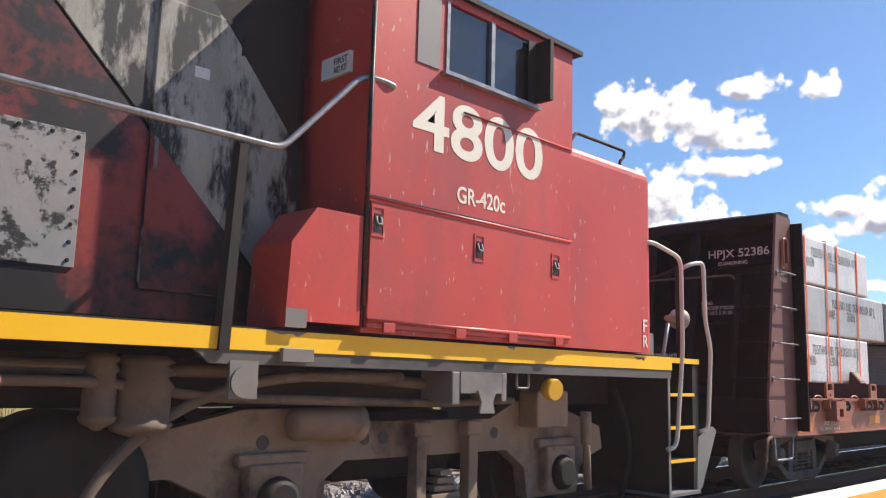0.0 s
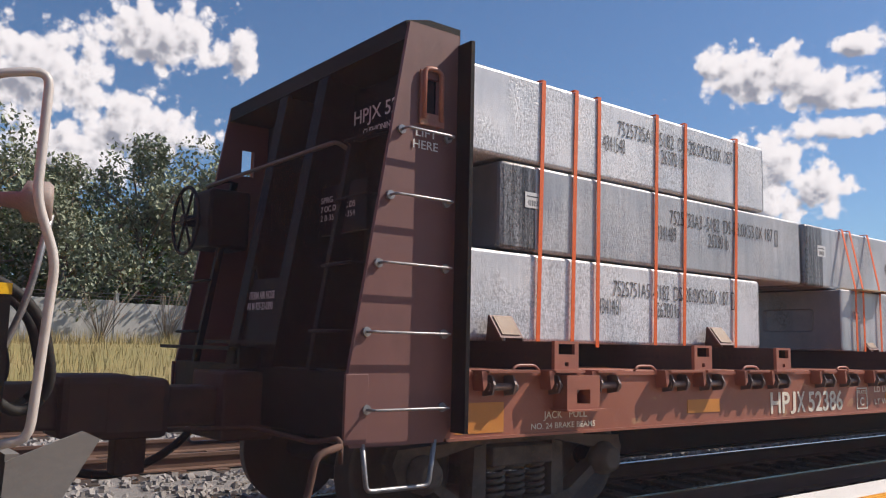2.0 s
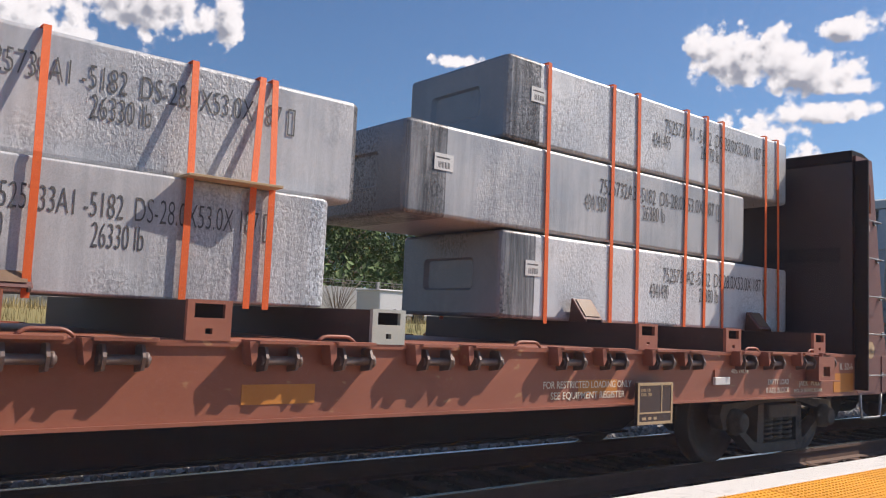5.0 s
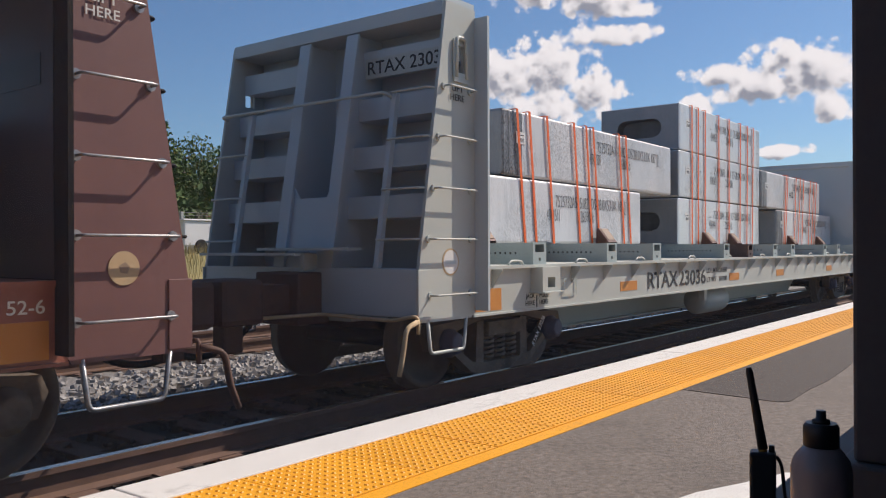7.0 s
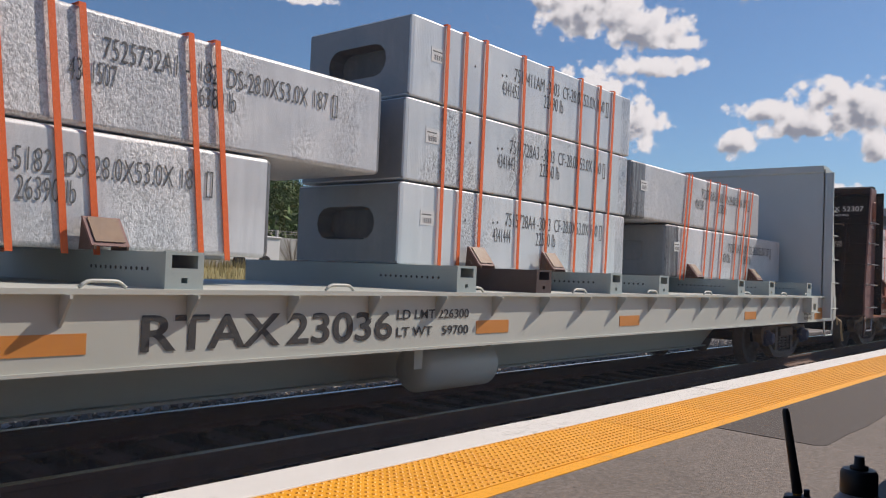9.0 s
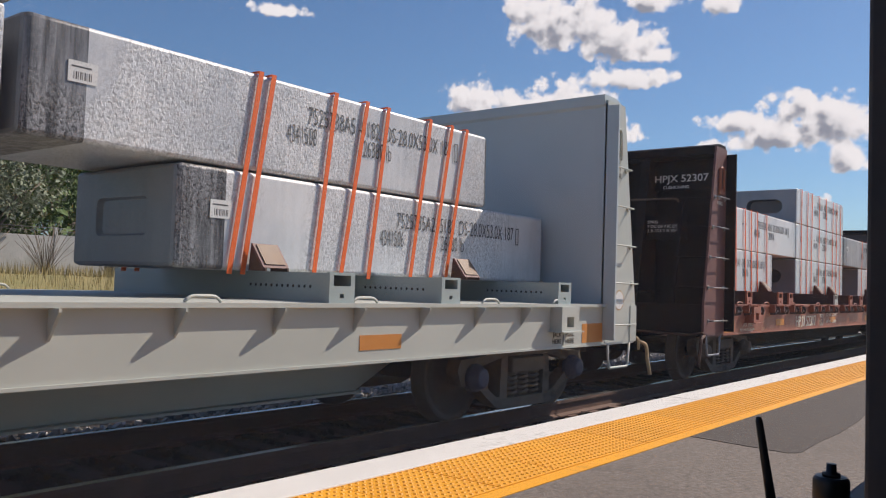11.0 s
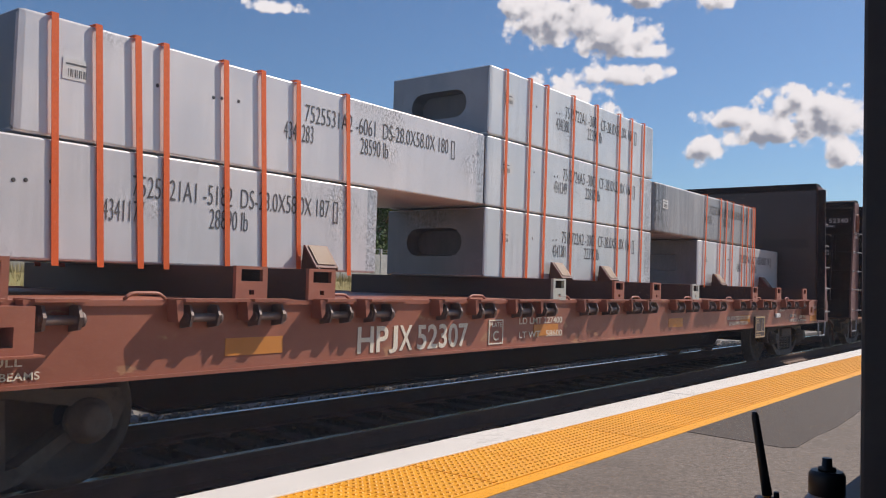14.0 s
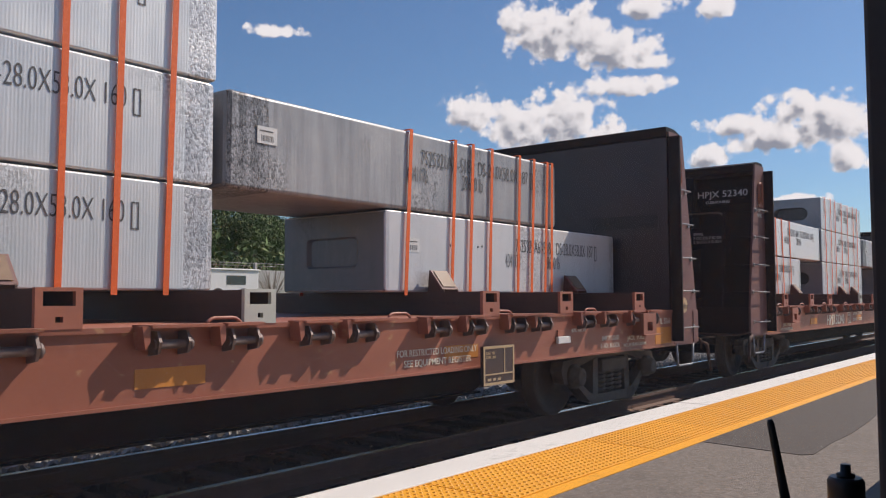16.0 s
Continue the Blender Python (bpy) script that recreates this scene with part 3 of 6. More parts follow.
# strap places at the top and at the foot of the stack, from and to tier
STRAPS = [
    ((10.76, 10.99, 11.84, 12.25, 12.55, 13.39, 13.85, 14.75), (10.72, 10.96, 11.79, 12.20, 12.52, 13.33, 13.78, 14.66), 0, 2),
    ((17.01, 17.20, 17.67, 18.46, 18.73, 19.59, 20.05, 20.14), (16.97, 17.16, 17.60, 18.41, 18.70, 19.54, 19.95, 20.08), 0, 1),
    ((22.75, 23.63, 24.01, 24.82, 25.17, 25.47, 26.35, 26.61), (22.79, 23.65, 24.04, 24.81, 25.16, 25.50, 26.37, 26.66), 0, 2),
    ((32.59, 32.85, 33.24, 33.89, 34.21, 34.40, 35.15, 35.36), (32.76, 33.00, 33.40, 34.05, 34.37, 34.57, 35.31, 35.52), 0, 1),
    ((37.83, 38.11, 38.43, 39.09, 39.62, 40.25, 40.67, 41.01), (37.82, 38.09, 38.40, 39.07, 39.59, 40.19, 40.59, 40.92), 0, 2),
    ((43.28, 43.40, 44.06, 44.43, 44.70, 45.29, 45.62, 45.86), (43.06, 43.18, 43.88, 44.18, 44.51, 45.06, 45.35, 45.58), 0, 1),
    ((52.96, 53.24, 53.51, 53.72, 54.21, 54.55, 54.90, 55.45), (53.03, 53.32, 53.60, 53.79, 54.29, 54.63, 54.97, 55.53), 0, 1),
    ((57.84, 58.32, 58.68, 59.30, 59.90, 60.54, 60.91, 61.30), (57.85, 58.30, 58.65, 59.28, 59.90, 60.52, 60.88, 61.25), 0, 2),
    ((63.76, 64.42, 64.71, 65.04, 65.56, 65.85, 66.13, 66.23), (63.68, 64.35, 64.64, 64.98, 65.50, 65.77, 66.05, 66.19), 0, 1),
    ((73.43, 73.73, 74.03, 74.54, 74.94, 75.45), (73.48, 73.78, 74.10, 74.60, 75.0, 75.5), 0, 1), ((78.28, 78.78, 79.18, 79.79, 80.40, 81.00, 81.41), (78.28, 78.77, 79.16, 79.77, 80.38, 80.98, 81.38), 0, 2),
    ((84.13, 84.74, 85.14, 85.65, 86.05), (84.07, 84.68, 85.08, 85.6, 85.99), 0, 1),
]
PROUD = {16.66: 0.15}  # ingots that stand out towards the platform, by their place along the train
BEAMS = {"HPJX 52386": (11.38, 13.05, 14.33, 16.94, 18.36, 19.48, 20.65, 23.27, 24.55, 26.19), "RTAX 23036": (31.87, 33.46, 34.73, 37.34, 38.49, 39.88, 41.03, 43.50, 44.76, 46.63),
         "HPJX 52307": (52.32, 53.94, 54.55, 57.81, 59.15, 60.18, 61.47, 64.00, 65.30, 66.96), "HPJX 52340": (72.62, 74.23, 75.55, 78.17, 79.49, 80.80, 82.01, 84.33, 85.65, 87.26)}
CHOCKS = (11.33, 14.22, 17.34, 18.61, 23.20, 26.04, 31.77, 34.56, 38.31, 39.59, 43.34, 45.77, 55.10, 58.89, 60.09, 64.09, 66.54, 75.45, 79.28, 80.50)
TIERS = ((1.335, 2.062), (2.08, 2.807), (2.825, 3.552))
FACE = 4.885  # the ingots' near face

words = {w for r in INGOTS for w in r[4:]} | {"4800", "GR-420c", "F", "R", "FIRST", "AID KIT", "LIFT", "HERE", "JACK", "PULL", "NO. 24 BRAKE BEAMS", "PLATE", "C",
         "FOR RESTRICTED LOADING ONLY", "SEE EQUIPMENT REGISTER", "LD LMT 226300", "LT WT   59700", "LD LMT 227400", "LT WT   58600", "IL 52-6", "EMPTY LOAD", "0 ADJ. BLOCK",
         "40% VALVE", "INTERM AIR HOSE", "AAR M-927-23-0390", "SPRG", "7 OC D5 7 IC D5", "2 B-353 2 B-354", "CUSHIONING", "DB 10", "DB 20", "RTAX", "23036", "HP", "J", "X"} | set(SET_ON_CARS) | {k.split()[1] for k in SET_ON_CARS}
prepare_texts(words)


# ---- ground, tracks, platform ----
def ground_height(y):
    if y < 3.4:
        return -0.35
    if y < 16:
        return -0.22
    return -0.22 + min((y - 16) / 8, 1.0) * 1.35 + max(y - 24, 0) * 0.004


def build_ground():
    bm = B()
    ys = [-400, -60, -8, 3.2, 3.4, 8.0, 9, 12.5, 13.5, 16, 18, 20, 22, 24, 30, 45, 80, 200, 1500]
    xs = [-1500, -200, -60, -30] + [x * 4 - 20 for x in range(0, 40)] + [160, 220, 400, 1500]
    grid = [[bm.verts.new((x, y, ground_height(y) + (0.12 * noise.noise((x * 0.15, y * 0.2, 1)) if 16 < y < 60 else 0))) for x in xs] for y in ys]
    for a, b in zip(grid, grid[1:]):
        for i in range(len(xs) - 1):
            bm.faces.new((a[i], a[i + 1], b[i + 1], b[i]))
    ob = solid("ground", bm, GRAVEL, "grey track ballast rising to a dry grass bank", "ground", kind="structure")
    ob.data.materials.append(GRASS_SOIL)
    ob.data.materials.append(BALLAST_DARK)
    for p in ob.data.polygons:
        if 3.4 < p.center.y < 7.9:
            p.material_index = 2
        if p.center.y > 16.2 or p.center.y < -2:
            p.material_index = 1


def rail_profile(c, top):
    head, web, foot, h = 0.037, 0.009, 0.075, 0.18
    return [(c - foot, top - h), (c + foot, top - h), (c + foot, top - h + 0.014), (c + web, top - h + 0.03), (c + web, top - 0.045), (c + head, top - 0.036), (c + head, top - 0.003),
            (c - head, top - 0.003), (c - head, top - 0.036), (c - web, top - 0.045), (c - web, top - h + 0.03), (c - foot, top - h + 0.014)]


def build_track(yc, x0, x1, name, label, top=0.0, polished=True):
    th = thing(name, label, "railway track", "parallel tracks", pose(0, yc, top - 0.36))
    tagged(th, kind="structure")
    for side in (-0.7525, 0.7525):
        r = part("rail", made(prism, rail_profile(side, 0.36), "x", x0, x1), RAIL_RUST, th)
        part("rail_head", made(box, x0, x1, side - 0.034, side + 0.034, 0.3575, 0.36), RAIL_TOP if polished else RAIL_RUST, r, "polished running surface" if polished else "")
    bm = B()
    box(bm, -0.115, 0.115, -1.3, 1.3, -0.0, 0.18, 0.012)
    tie = mesh_of("tie", bm, TIE)
    bm = B()
    for side in (-0.7525, 0.7525):
        box(bm, -0.09, 0.09, side - 0.17, side + 0.17, 0.18, 0.194)
    plate = mesh_of("tie_plates", bm, RAIL_RUST)
    x = x0 + 0.3
    rnd = random.Random(int(yc * 10))
    while x < min(x1, 60):
        t = part("tie", tie, TIE, th)
        t.matrix_basis = pose(x + rnd.uniform(-0.03, 0.03), rnd.uniform(-0.06, 0.06), rnd.uniform(-0.012, 0.0), 0, 0, rnd.uniform(-1.5, 1.5))
        part("tie_plate", plate, RAIL_RUST, t)
        x += 0.53


def build_ballast_stones():
    rnd = random.Random(5)
    verts, faces = [], []
    for _ in range(9000):
        y = rnd.choice((rnd.uniform(6.9, 9.2), rnd.uniform(6.9, 9.2), rnd.uniform(11.5, 13.4), rnd.uniform(4.4, 6.8)))
        x, s = rnd.uniform(0, 24), rnd.uniform(0.016, 0.04)
        base = len(verts)
        m = Euler((rnd.uniform(0, 6), rnd.uniform(0, 6), rnd.uniform(0, 6))).to_matrix()
        z = -0.225 + rnd.uniform(0.0, 0.03)
        for dx in (-1, 1):
            for dy in (-1, 1):
                for dz in (-1, 1):
                    verts.append(Vector((x, y, z)) + m @ Vector((dx * rnd.uniform(0.6, 1.2), dy * rnd.uniform(0.6, 1.1), dz * rnd.uniform(0.5, 0.9))) * s)
        for q in ((0, 1, 3, 2), (4, 6, 7, 5), (0, 4, 5, 1), (2, 3, 7, 6), (0, 2, 6, 4), (1, 5, 7, 3)):
            faces.append([base + i for i in q])
    me = bpy.data.meshes.new("ballast_stones")
    me.from_pydata(verts, [], faces)
    me.materials.append(STONE)
    me.materials.append(STONE_DARK)
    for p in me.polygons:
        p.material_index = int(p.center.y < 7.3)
    tagged(new("ballast_stones", me), "loose grey crushed stone between the tracks", "ballast", kind="stuff")


PLAT, EDGE = 0.22, 3.365  # the platform's height above the rails, and its edge


def build_platform():
    th = thing("platform", "asphalt station platform with white edge and yellow warning strip", "platform", at=pose(0, 0, -0.35))
    tagged(th, kind="structure")
    z = PLAT + 0.35
    part("asphalt_slab", made(box, -60, 140, -9, EDGE - 1.03, 0, z, 0), ASPHALT, th, "grey worn asphalt")
    bm = B()  # white edge course in long blocks
    x, rnd = -40.0, random.Random(3)
    me = mesh_of("edge_block", made(box, 0.004, 2.996, EDGE - 0.31, EDGE, 0.0, z + 0.012, 0.008), CONCRETE)
    while x < 80:
        b = part("edge_block", me, CONCRETE, th, "white painted concrete edge")
        b.matrix_basis = pose(x, 0, rnd.uniform(-0.003, 0.003))
        x += 3.0
    bm.free()
    part("border_strip", made(box, -40, 100, EDGE - 1.026, EDGE - 0.925, 0.0, z + 0.002), TACTILE, th, "smooth yellow painted border")
    # tactile plates with their domes
    bm = B()
    box(bm, 0.003, 0.607, EDGE - 0.922, EDGE - 0.313, 0, z + 0.006)
    n = 12
    for i in range(n):
        for j in range(n):
            cx, cy = 0.003 + (i + 0.5) * 0.604 / n, EDGE - 0.922 + (j + 0.5) * 0.609 / n
            lo = [bm.verts.new((cx + 0.0125 * math.cos(a), cy + 0.0125 * math.sin(a), z + 0.006)) for a in (k * math.pi / 3 for k in range(6))]
            hi = [bm.verts.new((cx + 0.007 * math.cos(a), cy + 0.007 * math.sin(a), z + 0.0115)) for a in (k * math.pi / 3 for k in range(6))]
            bm.faces.new(hi)
            for k in range(6):
                bm.faces.new((lo[k], lo[(k + 1) % 6], hi[(k + 1) % 6], hi[k]))
    me = mesh_of("tactile_plate", bm, TACTILE)
    flat = mesh_of("tactile_plate_far", made(box, 0.003, 0.607, EDGE - 0.922, EDGE - 0.313, 0, z + 0.006), TACTILE)
    for i in range(-20, 110):
        t = part("tactile_plate", me if -4 < i < 60 else flat, TACTILE, th)
        t.matrix_basis = pose(i * 0.61, 0, rnd.uniform(-0.001, 0.001))
    bm = B()
    prism(bm, [(5.98, 2.332), (5.88, 1.62), (5.96, 1.555), (6.5, 1.57), (7.05, 1.555), (7.9, 1.59), (8.6, 1.64), (9.5, 1.66), (30, 1.9), (30, 2.332)], "z", z - 0.02, z + 0.004)
    part("asphalt_repair", bm, ASPHALT_DARK, th, "darker area of asphalt")
    bm = B()
    prism(bm, [(2.4, 0.9), (3.25, 1.36), (3.5, 1.30), (3.75, 1.19), (4.05, 1.08), (4.2, 0.8), (3.9, 0.6)], "z", z - 0.02, z + 0.004)
    part("sand_patch", bm, CONCRETE, th, "pale concrete patch in the asphalt")


# ---- freight cars ----
def slant(z, top=3.38):
    """How far the bulkhead's outer edge leans in at a height."""
    return 0.0 if z < 1.1 else 0.38 * (z - 1.1) / (top - 1.1)


def build_car_truck(car, xc):
    """A two-axle truck: side frames, coil springs, wheels and bearing caps."""
    tr = part("truck", made(box, xc - 0.22, xc + 0.22, -0.95, 0.95, 0.38, 0.56, 0.02), CAR_DIRT, car, "dusty cast steel truck")
    for s in (-1, 1):
        y0, y1 = 0.93 * s, 1.07 * s
        bm = B()
        # frame members round the spring opening and the side windows
        prism(bm, [(xc + p[0], p[1]) for p in [(-1.14, 0.50), (-1.10, 0.60), (-0.70, 0.62), (-0.42, 0.72), (0.42, 0.72), (0.70, 0.62), (1.10, 0.60), (1.14, 0.50), (0.90, 0.50), (0.40, 0.60), (-0.40, 0.60), (-0.90, 0.50)]], "y", y0, y1)
        prism(bm, [(xc + p[0], p[1]) for p in [(-1.14, 0.50), (-0.90, 0.50), (-0.84, 0.42), (-0.52, 0.22), (-0.36, 0.19), (0.36, 0.19), (0.52, 0.22), (0.84, 0.42), (0.90, 0.50), (1.14, 0.50), (1.08, 0.36), (0.84, 0.34), (0.54, 0.13), (0.38, 0.09), (-0.38, 0.09), (-0.54, 0.13), (-0.84, 0.34), (-1.08, 0.36)]], "y", y0, y1)
        for e in (-1, 1):
            prism(bm, [(xc + e * p[0], p[1]) for p in [(0.33, 0.19), (0.33, 0.60), (0.44, 0.58), (0.46, 0.21)]], "y", y0, y1)
        part("side_frame", bm, CAR_DIRT, tr)
        box_bm = B()
        box(box_bm, xc - 0.30, xc + 0.30, 0.90 * s, 1.11 * s, 0.44, 0.58, 0.015)
        part("bolster_end", box_bm, CAR_DIRT, tr)
        for k in (-0.2, 0.0, 0.2):
            pts = [(xc + k + 0.075 * math.cos(a), 1.01 * s + 0.06 * math.sin(a), 0.20 + 0.24 * a / (2 * math.pi * 5)) for a in (i * math.pi / 5 for i in range(51))]
            part("coil_spring", made(tube, pts, 0.018, 6), CAR_DIRT, tr)
        for ax in (-0.9, 0.9):
            part("bearing_cap", made(drum, (xc + ax, 1.04 * s, 0.43), (xc + ax, 1.19 * s, 0.43), [(0, 0.13), (0.5, 0.13), (0.6, 0.10), (0.95, 0.095), (1, 0.06)], 18), BLUE_CAP if car.get("blue") else CAR_DIRT, tr)
            bm = B()
            drum(bm, (xc + ax, 0.835 * s, 0.43), (xc + ax, 0.69 * s, 0.43), [(0, 0.05), (0.0, 0.12), (0.25, 0.14), (0.3, 0.34), (0.0, 0.36), (0.0, 0.415), (0.05, 0.43), (0.75, 0.432), (0.85, 0.455), (1.0, 0.45), (1.0, 0.1)], 36)
            part("wheel", bm, WHEEL, tr, "brown steel wheel with worn tread")
    for ax in (-0.9, 0.9):
        part("axle", made(drum, (xc + ax, -0.95, 0.43), (xc + ax, 0.95, 0.43), [(0, 0.08), (1, 0.08)], 12), BLACK, tr)


BLUE_CAP = mat("faded_blue_bearing_cap", (0.045, 0.05, 0.09), (0.07, 0.07, 0.11), 0.6, scale=8, bump=0.1)


def side_plate(bm, y0, y1, e, L):
    """Bulkhead side plate with its lifting hole; e mirrors it to the other end."""
    def at(pts):
        return [(p[0] if e > 0 else L - p[0], p[1]) for p in pts]
    hole = [(0.50, 2.78), (0.62, 2.78), (0.62, 3.02), (0.50, 3.02)]
    rim = [(0.0, 1.10), (0.79, 1.10), (0.79, 3.37), (slant(3.37), 3.37)]
    prism(bm, at([(0.03, 0.68), (0.72, 0.68), (0.79, 0.80), (0.79, 1.10), (0.0, 1.10), (0.0, 0.72)]), "y", y0, y1)
    for k in range(4):
        q = (k + 1) % 4
        prism(bm, at([rim[k], rim[q], hole[q], hole[k]]), "y", y0, y1)
    bmesh.ops.remove_doubles(bm, verts=bm.verts[:], dist=0.001)


def rung(x0, x1, y, z, out, lug=0.03):
    bm = B()
    s = -1 if out < 0 else 1
    tube(bm, bent([(x0, y, z), (x0, y + out, z), (x1, y + out, z), (x1, y, z)], 0.02, 2), 0.009, 6)
    for x in (x0, x1):
        drum(bm, (x, y, z), (x, y + 0.02 * s, z), [(0, lug), (1, lug)], 8)
    return bm


def build_bulkhead(car, e, L, paint, dark, lead):
    """One end of a bulkhead flat car: sheet, side plates, ribs, top rail, ladder rungs and grab irons."""
    def X(x):
        return x if e > 0 else L - x
    def bx(bm, x0, x1, *r, **k):
        a, b = sorted((X(x0), X(x1)))
        box(bm, a, b, *r, **k)
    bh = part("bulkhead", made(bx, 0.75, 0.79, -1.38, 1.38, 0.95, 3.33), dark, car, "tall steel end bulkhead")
    if e < 0 and dark is not GREY_BULK:
        part("inner_liner", made(bx, 0.79, 0.796, -1.355, 1.355, 1.13, 3.31), LINER_SHADED, bh, "purplish inner sheet toned for shade")
    for s in (-1, 1):
        bm = B()
        side_plate(bm, 1.36 * s, 1.39 * s, e, L)
        part("side_plate", bm, paint if dark is GREY_BULK else BROWN_SIDE, bh)
        bm = B()
        bx(bm, 0.78, 0.81, *sorted((1.39 * s, 1.53 * s)), 0.74, 3.30)
        part("edge_flange", bm, dark, bh)
        bm = B()  # lifting loop plate
        prism(bm, [(X(p[0]), p[1]) for p in ((0.46, 2.70), (0.66, 2.70), (0.66, 2.77), (0.62, 2.78), (0.50, 2.78), (0.50, 3.06), (0.46, 3.06))], "y", 1.395 * s, 1.41 * s)
        tube(bm, bent([(X(0.49), 1.41 * s, 2.74), (X(0.49), 1.41 * s, 3.08), (X(0.63), 1.41 * s, 3.08), (X(0.63), 1.41 * s, 2.74)], 0.05, 3), 0.018, 6)
        part("lifting_lug", bm, paint, bh)
        for i, z in enumerate((2.64, 2.21, 1.78, 1.36)):
            part("rung", rung(X(slant(z) + 0.07), X(0.70), 1.39 * s, z, 0.085 * s), BARE_RAIL if paint is not GREY_CAR else GREY_CAR, bh)
        part("rung", rung(X(0.13), X(0.70), 1.39 * s, 0.90, 0.085 * s), BARE_RAIL if paint is not GREY_CAR else GREY_CAR, bh)
        bm = B()
        bx(bm, -0.02, 0.14, *sorted((1.375 * s, 1.40 * s)), 0.70, 1.11, bevel=0.004)
        part("corner_plate", bm, paint if dark is GREY_BULK else BROWN_SIDE, bh)
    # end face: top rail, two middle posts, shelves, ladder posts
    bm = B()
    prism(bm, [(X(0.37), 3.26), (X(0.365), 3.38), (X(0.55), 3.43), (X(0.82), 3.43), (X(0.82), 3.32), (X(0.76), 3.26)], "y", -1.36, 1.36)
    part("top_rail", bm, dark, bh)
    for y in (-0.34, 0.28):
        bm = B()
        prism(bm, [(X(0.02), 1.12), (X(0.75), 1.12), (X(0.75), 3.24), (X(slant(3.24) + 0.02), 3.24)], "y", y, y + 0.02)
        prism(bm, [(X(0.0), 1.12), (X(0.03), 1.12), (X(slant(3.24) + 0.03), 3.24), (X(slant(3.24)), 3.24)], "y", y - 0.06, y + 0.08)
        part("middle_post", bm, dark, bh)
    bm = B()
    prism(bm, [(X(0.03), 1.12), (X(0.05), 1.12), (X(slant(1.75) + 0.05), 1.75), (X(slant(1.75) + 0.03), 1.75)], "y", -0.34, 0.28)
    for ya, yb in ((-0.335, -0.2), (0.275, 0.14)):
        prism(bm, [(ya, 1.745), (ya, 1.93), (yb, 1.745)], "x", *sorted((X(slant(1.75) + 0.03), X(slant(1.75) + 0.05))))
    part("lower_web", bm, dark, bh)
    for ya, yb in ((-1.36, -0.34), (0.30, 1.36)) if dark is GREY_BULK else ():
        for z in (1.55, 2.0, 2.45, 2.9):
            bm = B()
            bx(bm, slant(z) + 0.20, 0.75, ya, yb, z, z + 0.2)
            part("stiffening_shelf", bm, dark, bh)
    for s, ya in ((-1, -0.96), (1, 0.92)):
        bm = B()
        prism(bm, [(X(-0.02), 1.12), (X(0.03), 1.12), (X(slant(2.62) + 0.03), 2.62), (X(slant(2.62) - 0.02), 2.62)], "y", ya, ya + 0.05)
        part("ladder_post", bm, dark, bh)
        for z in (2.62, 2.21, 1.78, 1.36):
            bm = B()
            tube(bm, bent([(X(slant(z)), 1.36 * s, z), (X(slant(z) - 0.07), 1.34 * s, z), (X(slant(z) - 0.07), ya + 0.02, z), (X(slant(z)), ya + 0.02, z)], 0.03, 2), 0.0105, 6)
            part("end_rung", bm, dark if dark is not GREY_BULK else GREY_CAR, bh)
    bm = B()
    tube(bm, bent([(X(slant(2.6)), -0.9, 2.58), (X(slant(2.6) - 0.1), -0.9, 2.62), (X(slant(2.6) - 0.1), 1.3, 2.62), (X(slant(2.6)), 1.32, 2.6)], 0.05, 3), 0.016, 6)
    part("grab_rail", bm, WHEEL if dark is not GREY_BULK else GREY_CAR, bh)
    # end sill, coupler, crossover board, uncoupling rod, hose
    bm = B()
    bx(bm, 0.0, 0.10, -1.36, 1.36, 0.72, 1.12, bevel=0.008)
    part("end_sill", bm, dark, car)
    bm = B()
    bx(bm, -0.20, 0.0, -0.15, 1.2, 1.225, 1.25), bx(bm, -0.14, 0.02, -0.74, 0.42, 1.27, 1.295)
    bx(bm, -0.14, 0.02, -0.2, -0.16, 1.1, 1.24)
    part("crossover_board", bm, dark if dark is not GREY_BULK else GREY_CAR, car, "narrow steel brake platform")
    bm = B()
    bx(bm, -0.62, 0.1, -0.17, 0.17, 0.72, 0.98, bevel=0.02)
    bx(bm, -0.28, 0.1, -0.28, 0.28, 0.62, 1.08, bevel=0.02)
    bx(bm, -1.06, -0.62, -0.26, 0.2, 0.66, 1.04, bevel=0.05)
    bx(bm, -1.16, -0.92, 0.02, 0.24, 0.70, 1.0, bevel=0.05)
    bx(bm, -0.9, -0.7, -0.08, 0.08, 0.42, 0.68, bevel=0.02)
    part("coupler", bm, RUSTED, car, "rusted cast knuckle coupler")
    bm = B()
    tube(bm, bent([(X(-0.05), -1.42, 0.60), (X(-0.05), -1.42, 0.75), (X(-0.10), -1.2, 0.70), (X(-0.12), -0.4, 0.72), (X(-0.75), -0.1, 0.7)], 0.06, 3), 0.016, 6)
    tube(bm, bent([(X(-0.05), -1.42, 0.70), (X(-0.22), -1.44, 0.66), (X(-0.26), -1.44, 0.46), (X(-0.32), -1.45, 0.30)], 0.06, 3), 0.022, 6)
    part("uncoupling_lever", bm, WOOD if dark is GREY_BULK else RUSTED, car, "bent rusty uncoupling rod")
    bm = B()
    tube(bm, bent([(X(-0.15), 0.35, 0.75), (X(-0.35), 0.38, 0.5), (X(-0.75), 0.36, 0.34), (X(-1.1), 0.3, 0.42)], 0.2, 6), 0.03, 8)
    part("air_hose", bm, BLACK, car, "black rubber brake hose")
